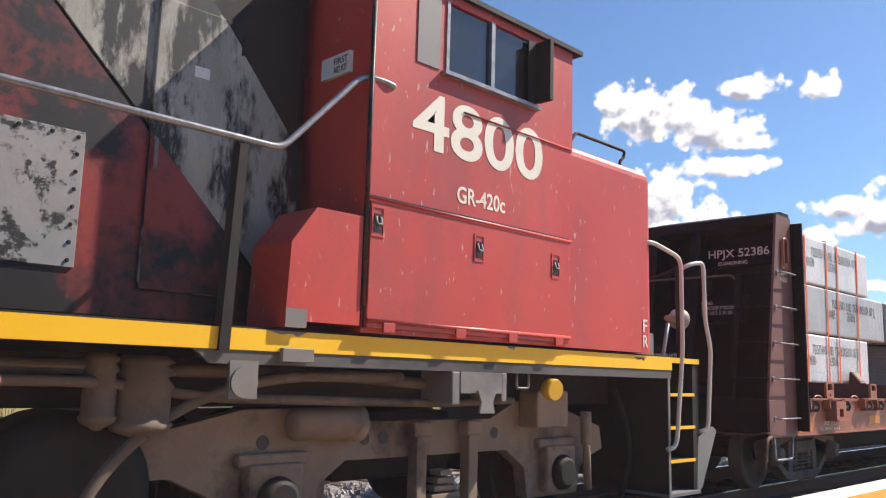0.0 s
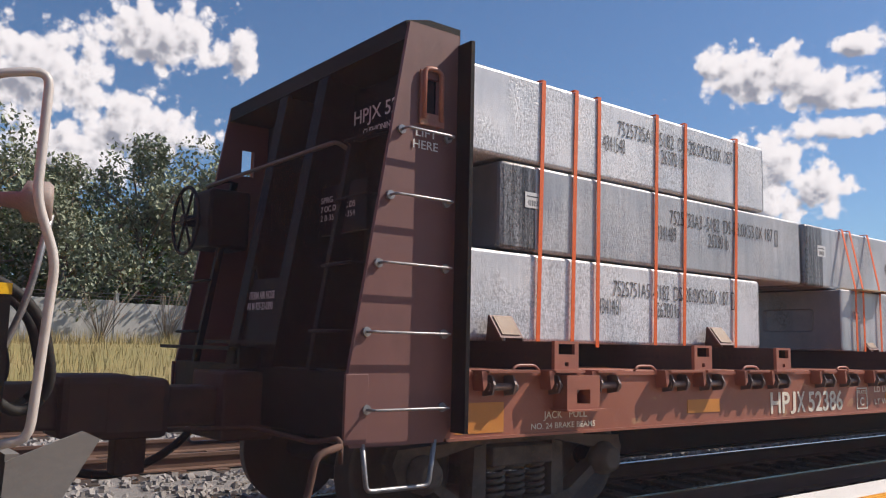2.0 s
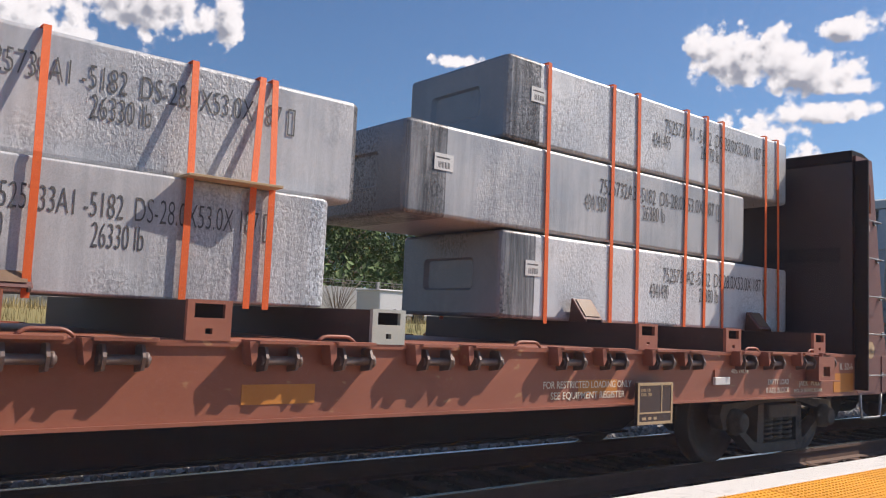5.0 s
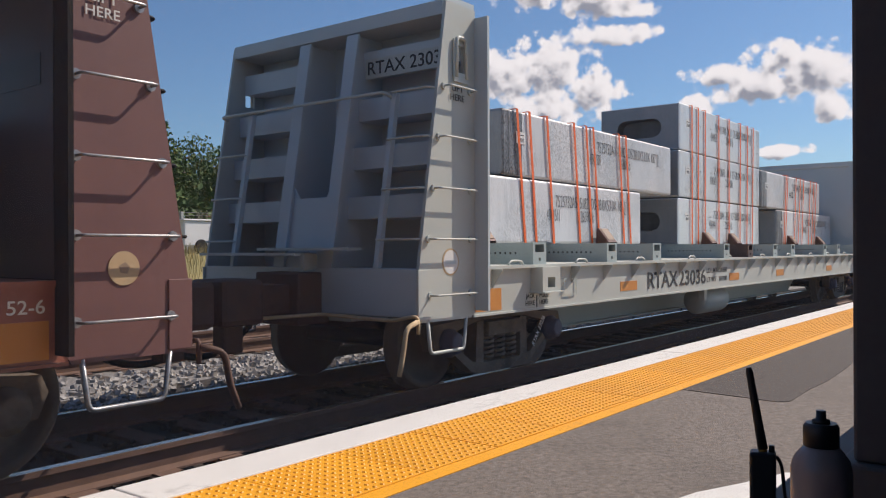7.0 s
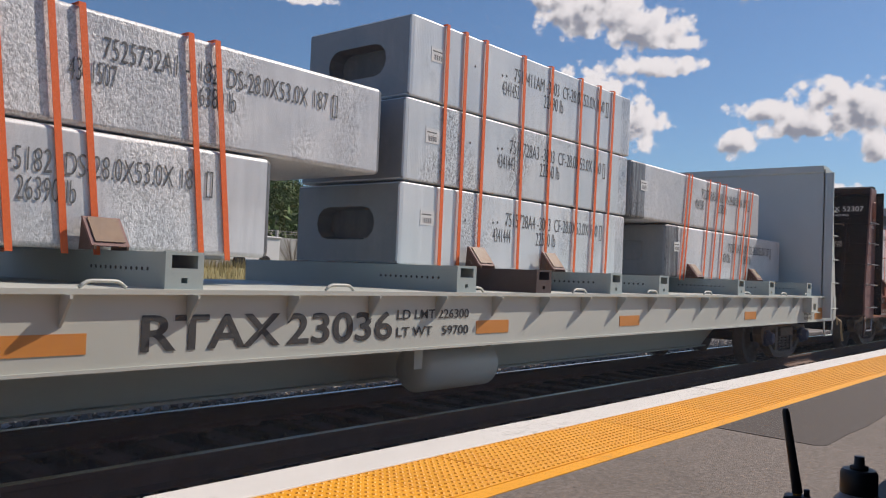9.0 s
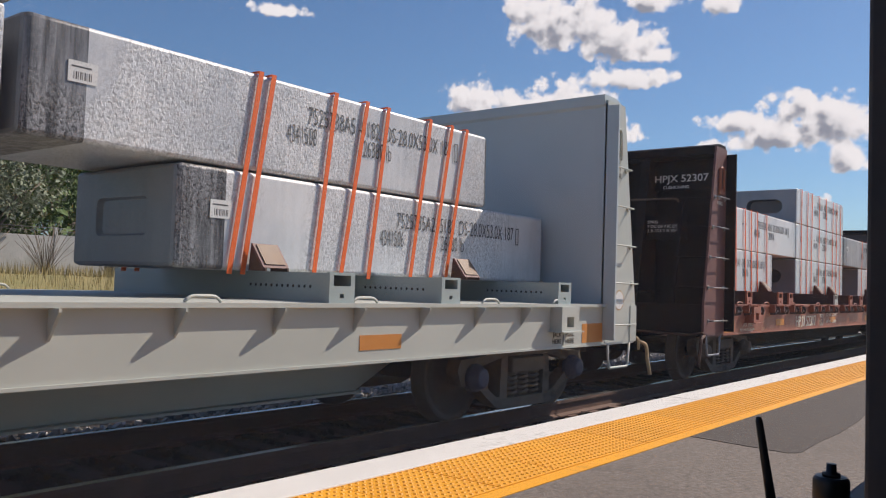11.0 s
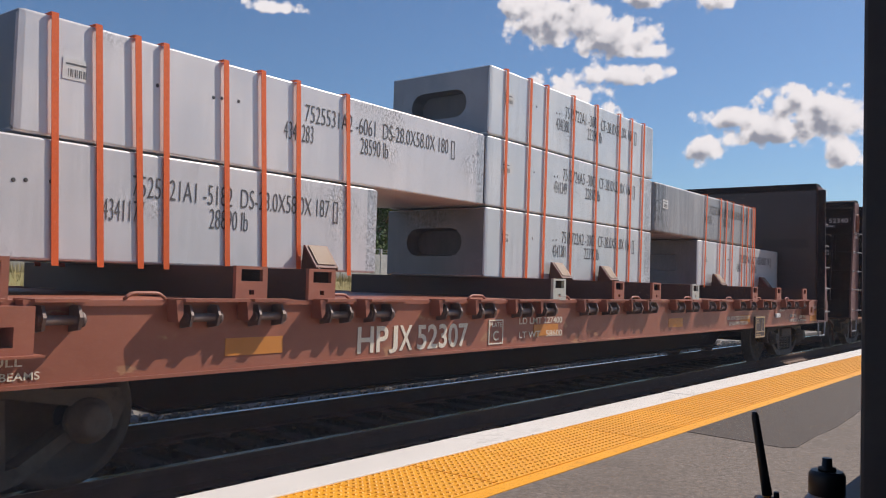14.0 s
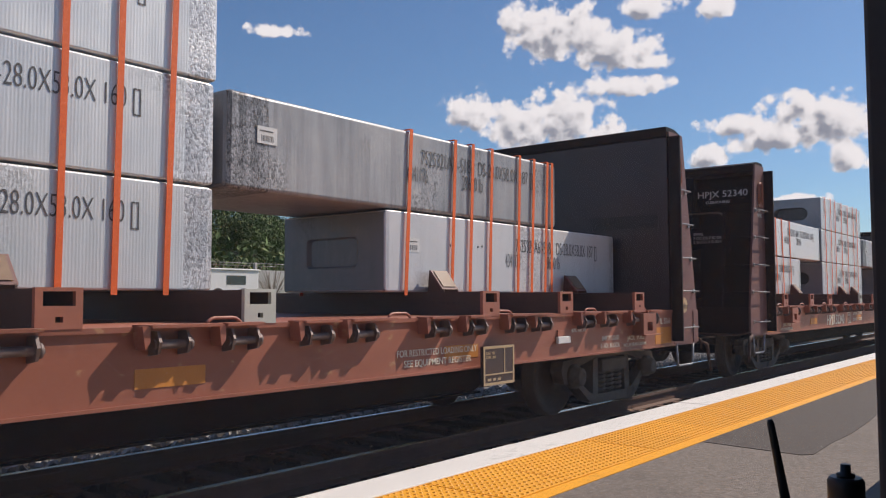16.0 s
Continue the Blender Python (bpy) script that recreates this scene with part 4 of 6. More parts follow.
    for s in (-1, 1):
        bm = B()
        tube(bm, bent([(X(0.12), 1.38 * s, 0.70), (X(0.16), 1.38 * s, 0.42), (X(0.62), 1.38 * s, 0.42), (X(0.66), 1.38 * s, 0.70)], 0.04, 3), 0.016, 6)
        part("stirrup_step", bm, BARE_RAIL if dark is not GREY_BULK else GREY_CAR, car)
    if lead and dark is not GREY_BULK:
        bm = B()
        cx, cz, r = X(slant(2.3) - 0.28), 2.28, 0.28
        c = Vector((cx, 1.12, cz))
        tube(bm, [c + Vector((0, r * math.cos(a), r * math.sin(a))) for a in (k * math.pi / 14 for k in range(29))], 0.016, 6, cap=False)
        for k in range(6):
            a = k * math.pi / 3
            tube(bm, [c, c + Vector((0.0, r * math.cos(a), r * math.sin(a)))], 0.012, 5)
        drum(bm, c - Vector((0.03, 0, 0)), c + Vector((0.3, 0, 0)), [(0, 0.05), (1, 0.05)], 10)
        part("brake_wheel", bm, BLACK, bh, "spoked hand brake wheel")
        bm = B()
        bx(bm, slant(2.3) - 0.16, slant(2.3) + 0.2, 0.9, 1.3, 2.05, 2.55, bevel=0.03)
        part("brake_gear_box", bm, dark, bh)
    # writing on the end and the plate
    if e > 0:
        marks = car["marks"]
        ink = WHITE if dark is not GREY_BULK else BLACK_INK
        def on_end(words, y, z, w, h, depth=0.0):
            o = write("end_lettering", words, 0, 0, 0, w, h, ink, bh)
            o.matrix_basis = pose(depth if depth > 0.3 else slant(z) + depth, y, z, 0, 0, -90)
        bm = B()
        box(bm, *((0.493, 0.53, -1.355, -0.36, 2.85, 3.03) if dark is GREY_BULK else (0.614, 0.66, -1.35, -0.36, 2.80, 3.16)))
        part("number_board", bm, GREY_CAR if dark is GREY_BULK else dark, bh)
        if dark is not GREY_BULK:
            part("spring_board", made(box, 0.354, 0.39, -0.98, -0.36, 2.05, 2.40), dark, bh)
        if dark is GREY_BULK:
            on_end(marks, -0.395, 2.885, 0.94, 0.118, 0.49)
        else:
            on_end(marks, -0.37, 2.92, 0.82, 0.105, 0.61)
        if dark is not GREY_BULK:
            for i, w in enumerate(("SPRG", "7 OC D5 7 IC D5", "2 B-353 2 B-354")):
                on_end(w, -0.38, 2.285 - i * 0.065, (0.16, 0.46, 0.46)[i], 0.042, 0.35)
            on_end("CUSHIONING", -0.50, 2.82, 0.40, 0.045, 0.61)
            for i, w in enumerate(("INTERM AIR HOSE", "AAR M-927-23-0390")):
                on_end(w, 0.26, 1.60 - i * 0.08, 0.45, 0.055, 0.025)
    ink = WHITE if dark is not GREY_BULK else BLACK_INK
    xl = X(0.52) - 0.08 if e > 0 else X(0.52) - 0.10
    write("lift_lettering", "LIFT", xl, -1.397, 2.60 + 0.02, 0.17, 0.055, ink, bh)
    write("lift_lettering", "HERE", xl - 0.02, -1.397, 2.54, 0.2, 0.055, ink, bh)
    if dark is GREY_BULK:
        disc = part("inspection_disc", made(drum, (X(0.42), -1.39, 1.17), (X(0.42), -1.393, 1.17), [(0, 0.115), (1, 0.115)], 28), WOOD, bh, "yellow ringed round notice")
        part("disc_face", made(drum, (X(0.42), -1.393, 1.17), (X(0.42), -1.395, 1.17), [(0, 0.10), (1, 0.10)], 28), TAG, disc)
        part("disc_bar", made(box, X(0.42) - 0.075, X(0.42) + 0.075, -1.3965, -1.394, 1.15, 1.185), GREY_BULK, disc)
    elif e < 0:
        part("inspection_disc", made(drum, (X(0.42), -1.39, 1.18), (X(0.42), -1.396, 1.18), [(0, 0.095), (1, 0.095)], 24), WOOD, bh, "round tan stencil mark")
        if dark is not GREY_BULK:
            part("mark_centre", made(drum, (X(0.42), -1.397, 1.18), (X(0.42), -1.399, 1.18), [(0, 0.035), (1, 0.035)], 5), DIRT, bh)
            part("inner_slot", made(bx, 0.796, 0.800, -1.23, -0.27, 2.16, 2.33), PLASTIC, bh, "dark horizontal slot")


def build_flat_car(marks):
    x0, L = SET_ON_CARS[marks]
    grey = marks.startswith("RTAX")
    # brown cars' second paint has the shade of ends and underframe mixed in
    paint, dark = (GREY_CAR, GREY_BULK) if grey else (BROWN, BROWN_SHADED)
    car = thing("bulkhead_flat_car", ("pale grey-green" if grey else "weathered brown") + " steel bulkhead flat car loaded with aluminium ingots", "freight car", "freight cars of the train", pose(x0, TRACK, 0))
    car["marks"] = marks
    car["blue"] = grey
    rolls(car)
    for e in (1, -1):
        build_bulkhead(car, e, L, paint, dark, e > 0)
    part("deck", made(box, 0.80, L - 0.80, *((-1.44, 1.44) if grey else (-1.405, 1.405)), 1.095, 1.125), paint if grey else BROWN, car, "steel deck plate")
    part("centre_sill", made(box, 0.3, L - 0.3, -0.35, 0.35, 0.62, 1.09), dark if not grey else GREY_CAR, car)
    bm = B()
    low = 0.30
    for y in (-0.32, 0.30):
        prism(bm, [(2.75, 0.66), (L - 2.75, 0.66), (L - 3.5, low), (3.5, low)], "y", y, y + 0.02)
    box(bm, 3.5, L - 3.5, -0.40, 0.40, low - 0.02, low)
    part("fish_belly_sill", bm, dark if not grey else GREY_CAR, car)
    for s in (-1, 1):
        bm = B()
        box(bm, 0.74, L - 0.74, *sorted((1.365 * s, 1.385 * s)), 0.70, 1.095)
        box(bm, 0.74, L - 0.74, *sorted((1.22 * s, 1.40 * s)), 0.68, 0.70)
        sill = part("side_sill", bm, paint, car, "painted steel side sill")
        # gussets under the deck's lip, or winches hung from it
        x, k = 1.05, 0
        rnd = random.Random(int(x0))
        while x < L - 1.0:
            bm = B()
            if grey:
                prism(bm, [(1.385 * s, 0.92), (1.385 * s, 1.095), (1.495 * s, 1.095), (1.495 * s, 1.075)], "x", x, x + 0.016)
                part("gusset", bm, paint, sill)
                x += 0.74
                continue
            for q in (0, 0.19):
                prism(bm, [(1.385 * s, 0.96), (1.385 * s, 1.10), (1.47 * s, 1.10), (1.50 * s, 1.04), (1.48 * s, 0.975)], "x", x + q, x + q + 0.018)
            drum(bm, (x - 0.015, 1.45 * s, 1.025), (x + 0.245, 1.45 * s, 1.025), [(0, 0.03), (0.08, 0.03), (0.09, 0.026), (0.86, 0.026), (0.87, 0.04), (0.95, 0.04), (0.955, 0.02), (1, 0.02)], 12)
            part("winch", bm, WINCH, sill, "worn steel ratchet winch")
            bm = B()  # the pressed lip over the winches
            w = rnd.uniform(0.26, 0.34) if k % 3 else 0.46
            prism(bm, [(x - 0.10, 1.385 * s), (x + w, 1.385 * s), (x + w - 0.05, 1.51 * s), (x - 0.05, 1.51 * s)], "z", 1.118, 1.136)
            prism(bm, [(x - 0.10, 1.13), (x - 0.05, 1.13), (x - 0.05, 1.04), (x - 0.08, 1.0)], "y", 1.385 * s, 1.49 * s)
            part("lip_plate", bm, paint, sill)
            x += (0.62, 0.44, 0.86, 0.5)[k % 4]
            k += 1
        for xx in (1.3, 2.6, 4.1, 5.8, 7.3, 9.0, 10.6, 12.2, 13.6, 15.2, 16.4):
            bm = B()
            tube(bm, bent([(xx, 1.40 * s, 1.13), (xx + 0.04, 1.40 * s, 1.165), (xx + 0.22, 1.40 * s, 1.165), (xx + 0.26, 1.40 * s, 1.13)], 0.03, 2), 0.011, 6)
            part("tie_down_loop", bm, paint, sill)
        for xx in (1.72, L - 1.9):
            bm = B()
            box(bm, xx, xx + 0.34, *sorted((1.385 * s, 1.52 * s)), 1.0, 1.10)
            box(bm, xx, xx + 0.34, *sorted((1.385 * s, 1.52 * s)), 0.86, 0.90)
            box(bm, xx, xx + 0.10, *sorted((1.385 * s, 1.52 * s)), 0.90, 1.0)
            box(bm, xx + 0.24, xx + 0.34, *sorted((1.385 * s, 1.52 * s)), 0.90, 1.0)
            box(bm, xx - 0.03, xx + 0.38, *sorted((1.385 * s, 1.56 * s)), 0.85, 0.862)
            part("jacking_pocket", bm, paint, sill)
        refl = (0.78, 3.7, 7.5, 10.0, 13.7, L - 1.25) if grey else (0.82, 3.3, 6.9, 10.15, 12.9, L - 1.3)
        for i, xx in enumerate(refl):
            h = (0.72, 0.92) if i in (0, len(refl) - 1) else (0.78, 0.89)
            part("reflector", made(box, xx, xx + (0.46 if i else 0.42), *sorted((1.385 * s, 1.389 * s)), *h), ORANGE_REFLECT, sill, "orange reflective patch")
    # writing on the near sill
    y, number = -1.389, marks.split()[1]
    late = 0.2 if number == "52386" else 0.0
    shift = 0.0 if number == "52386" else 0.1
    if grey:
        write("mark_lettering", "RTAX", 4.47, y, 0.78, 0.97, 0.20, BLACK_INK, car)
        write("mark_lettering", "23036", 5.49, y, 0.78, 0.99, 0.20, BLACK_INK, car)
        write("limit_lettering", "LD LMT 226300", 6.53, y, 0.92, 0.86, 0.07, BLACK_INK, car)
        write("limit_lettering", "LT WT   59700", 6.53, y, 0.79, 0.86, 0.07, BLACK_INK, car)
        for xx in (1.62, L - 1.85):
            for i, w in enumerate(("JACK", "PULL")):
                write("jack_lettering", w, xx + i * 0.26, y, 0.80, 0.17, 0.045, BLACK_INK, car)
                write("jack_lettering", "HERE", xx + i * 0.26, y, 0.73, 0.17, 0.045, BLACK_INK, car)
            part("jack_bar", made(box, xx + 0.205, xx + 0.217, y, y + 0.004, 0.71, 0.82), BLACK_INK, car)
        o = write("truck_lettering", "RTAX 23036", 0, 0, 0, 0.36, 0.06, WHITE, car)
        o.matrix_basis = pose(2.21, -1.125, 0.27, 0, -52, 0)
        part("data_frame", made(frame_bm, 2.35, 2.62, 0.80, 0.97, -1.40), GREY_CAR, car)
        part("air_tank", made(drum, (7.12, -0.98, 0.47), (8.2, -0.98, 0.47), [(0, 0.05), (0.02, 0.15), (0.08, 0.2), (0.92, 0.2), (0.98, 0.15), (1, 0.05)], 24), GREY_CAR, car, "grey brake air tank")
        bm = B()
        box(bm, 7.3, 7.34, -1.1, -0.8, 0.6, 0.75), box(bm, 7.98, 8.02, -1.1, -0.8, 0.6, 0.75), box(bm, 6.95, 7.05, -1.2, -1.1, 0.5, 0.7)
        part("tank_bracket", bm, GREY_CAR, car)
    else:
        for word, dx, wd, up, ht in (("HP", 0.0, 0.335, 0.0, 0.19), ("J", 0.345, 0.10, 0.036, 0.154), ("X", 0.465, 0.155, 0.0, 0.19)):
            write("mark_lettering", word, 4.57 - shift + dx, y, 0.74 + up, wd, ht, CREAM, car)
        write("mark_lettering", number, 5.25 - shift, y, 0.74, 0.68, 0.19, CREAM, car)
        ld, lt = (("LD LMT 226300", "LT WT   59700") if number == "52386" else ("LD LMT 227400", "LT WT   58600"))
        write("limit_lettering", ld, 6.64, y, 0.90, 0.80, 0.06, CREAM, car)
        write("limit_lettering", lt, 6.64, y, 0.77, 0.80, 0.06, CREAM, car)
        plate = part("plate_mark", made(frame_bm, 6.24 - shift, 6.47 - shift, 0.73, 0.95, -1.389), CREAM, car, "cream stencilled plate box")
        write("plate_lettering", "PLATE", 6.26 - shift, y, 0.885, 0.19, 0.04, CREAM, plate)
        write("plate_lettering", "C", 6.31 - shift, y, 0.765, 0.09, 0.085, CREAM, plate)
        write("rule_lettering", "FOR RESTRICTED LOADING ONLY", 12.32 + late, y, 0.83, 1.02, 0.052, CREAM, car)
        write("rule_lettering", "SEE EQUIPMENT REGISTER", 12.40 + late, y, 0.75, 0.86, 0.052, CREAM, car)
        board = part("data_board", made(box, 13.28 + late, 13.74 + late, -1.50, -1.47, 0.54, 0.87), BEAM, car, "dark data board with a pale frame")
        part("board_frame", made(frame_bm, 13.28 + late, 13.74 + late, 0.54, 0.87, -1.502, 0.022), WOOD, board)
        for i, (a, b) in enumerate(((13.32 + late, 13.44 + late), (13.32 + late, 13.46 + late))):
            write("board_writing", ("DB 10", "DB 20")[i], a, -1.503, 0.80 - i * 0.035, b - a, 0.024, WOOD, board)
        part("board_divider", made(box, 13.30 + late, 13.72 + late, -1.504, -1.50, 0.625, 0.637), WOOD, board)
        part("board_divider", made(box, 13.585 + late, 13.597 + late, -1.504, -1.50, 0.637, 0.85), WOOD, board)
        for a, b in ((13.34, 13.39), (13.42, 13.46), (13.49, 13.53)):
            part("board_bar", made(box, a + late, b + late, -1.503, -1.50, 0.577, 0.598), WOOD, board)
        write("jack_lettering", "JACK", 1.62, y, 0.795, 0.19, 0.05, CREAM, car)
        write("jack_lettering", "PULL", 1.88, y, 0.795, 0.19, 0.05, CREAM, car)
        write("jack_lettering", "NO. 24 BRAKE BEAMS", 1.50, y, 0.725, 0.66, 0.04, CREAM, car)
        write("jack_lettering", "EMPTY LOAD", L - 2.65, y, 0.82, 0.40, 0.05, CREAM, car)
        write("jack_lettering", "0 ADJ. BLOCK", L - 2.68, y, 0.74, 0.44, 0.05, CREAM, car)
        write("jack_lettering", "JACK", L - 2.05, y, 0.80, 0.19, 0.05, CREAM, car)
        write("jack_lettering", "PULL", L - 1.80, y, 0.80, 0.19, 0.05, CREAM, car)
        write("jack_lettering", "NO. 24 BRAKE BEAMS", L - 2.14, y, 0.735, 0.58, 0.035, CREAM, car)
        part("valve_plate", made(box, L - 3.62, L - 3.38, -1.43, -1.40, 0.83, 0.90, 0.006), TAG, car, "small pale plate on a bracket")
        part("plate_bracket", made(box, L - 3.58, L - 3.42, -1.40, -1.385, 0.85, 0.96), paint, car)
        write("jack_lettering", "40% VALVE", L - 3.3, y, 0.93, 0.3, 0.04, CREAM, car)
        write("length_lettering", "IL 52-6", L - 1.16, y, 0.96, 0.30, 0.07, CREAM, car)
    for xc in (1.70, L - 1.82):
        build_car_truck(car, xc)
    return car


def frame_bm(bm, x0, x1, z0, z1, y, w=0.012):
    for a in ((x0, x1, z0, z0 + w), (x0, x1, z1 - w, z1), (x0, x0 + w, z0 + w, z1 - w), (x1 - w, x1, z0 + w, z1 - w)):
        box(bm, a[0], a[1], y - 0.002, y + 0.003, a[2], a[3])


def build_beams(marks):
    """Cross beams with their end plates, on which the ingots lie."""
    grey = marks.startswith("RTAX")
    first = None
    for i, x in enumerate(BEAMS[marks]):
        light = grey and i != 4
        m = TEAL if light else BEAM
        th = thing("cross_beam", ("pale teal" if light else "dark brown") + " steel load beam across the deck", "load beam", "load beams on the cars", pose(x, TRACK, 1.125))
        bm = B()
        box(bm, -0.11, 0.11, -1.38, 1.38, 0.0, 0.012)
        box(bm, -0.11, -0.09, -1.38, 1.38, 0.012, 0.195)
        box(bm, 0.09, 0.11, -1.38, 1.38, 0.012, 0.195)
        box(bm, -0.11, 0.11, -1.38, 1.38, 0.195, 0.21)
        beam = part("beam", bm, m, th)
        bm = B()
        for h in ((-0.125, -0.085, 0.0, 0.215), (0.085, 0.125, 0.0, 0.215), (-0.085, 0.085, 0.195, 0.215), (-0.085, 0.085, 0.0, 0.035), (-0.085, 0.085, 0.065, 0.12), (-0.085, -0.02, 0.035, 0.065), (0.02, 0.085, 0.035, 0.065)):
            box(bm, h[0], h[1], -1.41, -1.38, h[2], h[3])
        part("end_plate", bm, TEAL if grey and light else (GREY_CAR if not grey and i in (3, 6) else (BROWN if not grey else BEAM)), th, "end plate with a square hole")
        bm = B()
        for k in range(12):
            drum(bm, (-0.111, -1.2 + k * 0.06, 0.11), (-0.108, -1.2 + k * 0.06, 0.11), [(0, 0.012), (1, 0.012)], 8)
        part("bolt_hole", bm, PLASTIC, th)
        rolls(th)


def build_chock():
    th = thing("chock", "rust brown angled steel chock against an ingot", "chock", "chocks beside the ingots", pose(0, FACE - 0.02, 1.335))
    for a in (-0.11, 0.095):
        part("cheek", made(prism, [(-0.0, 0.0), (-0.02, 0.2), (-0.03, 0.2), (-0.19, 0.02), (-0.19, 0.0)], "x", a, a + 0.015), RUSTED, th)
    bm = B()
    prism(bm, [(-0.17, 0.02), (-0.03, 0.195), (-0.045, 0.20), (-0.185, 0.025)], "x", -0.12, 0.12)
    slope = part("sloping_plate", bm, BROWN_SIDE, th)
    bm = B()
    prism(bm, [(-0.172, 0.048), (-0.057, 0.192), (-0.061, 0.195), (-0.176, 0.051)], "x", -0.095, 0.095)
    part("wear_plate", bm, CHOCK_TAN, slope, "bare tan wear plate")
    th.scale = (0.75, 0.75, 0.75)
    return th


def build_ingot(x0, x1, tier, crust, line1, line2, line3):
    z0, z1 = TIERS[tier]
    L, H, W = x1 - x0, z1 - z0, 1.346
    rnd = random.Random(int(x0 * 100) + tier)
    th = thing("aluminium_ingot", ("crusted grey cast" if crust else "smooth silvery drawn") + " aluminium ingot stacked on the car", "ingot", "aluminium ingots", pose(x0, FACE - PROUD.get(x0, 0.0) + rnd.uniform(-0.006, 0.008), z0))
    bm = B()
    oval_end = line1.endswith(CF)
    n = 26 if crust else 2
    r = 0.032 if crust else 0.016
    # rounded long block in rings; crusted ones are uneven
    ring = []
    for cx, cz, a0 in ((r, r, 180), (W - r, r, 270), (W - r, H - r, 0), (r, H - r, 90)):
        for k in range(4):
            a = radians(a0 + k * 30)
            ring.append((cx + r * math.cos(a), cz + r * math.sin(a)))
    rows = []
    band = 0.0 if crust else 0.24 if oval_end else 0.14  # crinkled stretch at the far end
    stations = [0.0, 0.012, 0.05] + [0.05 + (L - 0.1) * k / n for k in range(1, n)] + ([] if crust else [L - band]) + [L - 0.05, L - 0.012, L]
    for i, x in enumerate(stations):
        shrink = {0: 0.035, 1: 0.012, len(stations) - 1: 0.035, len(stations) - 2: 0.012}.get(i, 0.0) * (1.0 if crust else 0.5)
        row = []
        for y, z in ring:
            w = 0.004 * noise.noise((x * 2.2 + x0, y * 2.0, z * 3.0 + tier)) if crust else 0
            row.append(bm.verts.new((x, y + (W / 2 - y) / W * 2 * shrink - w, z + (H / 2 - z) / H * 2 * shrink)))
        rows.append(row)
    for a, b in zip(rows, rows[1:]):
        for k in range(len(ring)):
            bm.faces.new((a[k], b[k], b[(k + 1) % len(ring)], a[(k + 1) % len(ring)])).smooth = k % 4 != 3
    bm.faces.new(rows[-1])
    # the near end has its casting recess
    outer = rows[0]
    cy, cz = W / 2, H / 2
    a, b, rr = (0.38, 0.15, 0.15) if oval_end else (0.34, 0.14, 0.05)
    corner = [(sx, sz, a0) for sx, sz, a0 in ((-1, -1, 180), (1, -1, 270), (1, 1, 0), (-1, 1, 90))]
    def oval(scale, x):
        pts = []
        for sx, sz, a0 in corner:
            for k in range(4):
                t = radians(a0 + k * 30)
                pts.append(bm.verts.new((x, cy + (sx * (a - rr) + rr * math.cos(t)) * scale, cz + (sz * (b - rr) + rr * math.sin(t)) * scale)))
        return pts
    lip, floor = oval(1.0, 0.0), oval(0.88, 0.14 if oval_end else 0.03)
    for p, q in ((outer, lip), (lip, floor)):
        for k in range(len(ring)):
            bm.faces.new((p[(k + 1) % len(ring)], q[(k + 1) % len(ring)], q[k], p[k]))
    bm.faces.new(floor)
    dull = 61 < x0 < 62
    grey = tier == 1 and x0 not in (32.32, 41.54) or x0 == 16.66
    skin = ALU_DULL if dull and tier == 1 else ALU_MID if grey and (crust or x0 == 16.66) else ALU_ROUGH if crust else ALU_DRAWN if oval_end else ALU_PLAIN
    me = mesh_of("block", bm, skin)
    me.materials.append(ALU_END_SHADED)
    me.materials.append(ALU_BUTT)
    me.materials.append(ALU_DARK)
    me.materials.append(ALU_CRINKLE)
    butt = crust and tier != 2 or x0 > 22
    for p in me.polygons:
        c = p.center
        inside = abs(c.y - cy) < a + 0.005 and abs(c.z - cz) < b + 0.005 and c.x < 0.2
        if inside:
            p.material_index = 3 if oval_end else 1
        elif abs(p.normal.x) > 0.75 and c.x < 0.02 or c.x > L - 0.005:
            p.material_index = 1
        elif crust and (butt and c.x < 0.45 or c.x > L - 0.11):
            p.material_index = 2
        elif not crust and c.x > L - band:
            p.material_index = 4
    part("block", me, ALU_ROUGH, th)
    for i, fx in enumerate((0.93, 1.38, 1.45, 1.6) if not crust and x0 > 30 else ()):
        part("punch_mark", made(drum, (fx, -0.001, H * (0.62 + 0.01 * i)), (fx, -0.004, H * (0.62 + 0.01 * i)), [(0, 0.014), (1, 0.009)], 8), ALU_DARK, th)
    y = -0.0055 if crust else -0.0025
    f1, f2, f3 = ((0.475, 0.89), (0.43, 0.495), (0.61, 0.685)) if not line1.endswith(CF) else ((0.384, 0.86), (0.333, 0.406), (0.519, 0.613))
    for words_, (fa, fb), zz in ((line1, f1, 0.60), (line2, f2, 0.37), (line3, f3, 0.37)):
        write("stencil", words_, L * fa, y, H * zz, L * (fb - fa), 0.14, INK, th)
    tag = part("paper_label", made(box, 0.28, 0.47, y - 0.001, y + 0.004, H * 0.50, H * 0.68), TAG, th, "white paper label")
    for i in range(9):
        part("label_bar", made(box, 0.315 + i * 0.014, 0.315 + i * 0.014 + (0.004, 0.008)[i % 2], y - 0.002, y - 0.0005, H * 0.525, H * 0.59), INK, tag)
    part("label_line", made(box, 0.30, 0.43, y - 0.002, y - 0.0005, H * 0.625, H * 0.64), INK, tag)
    rolls(th)


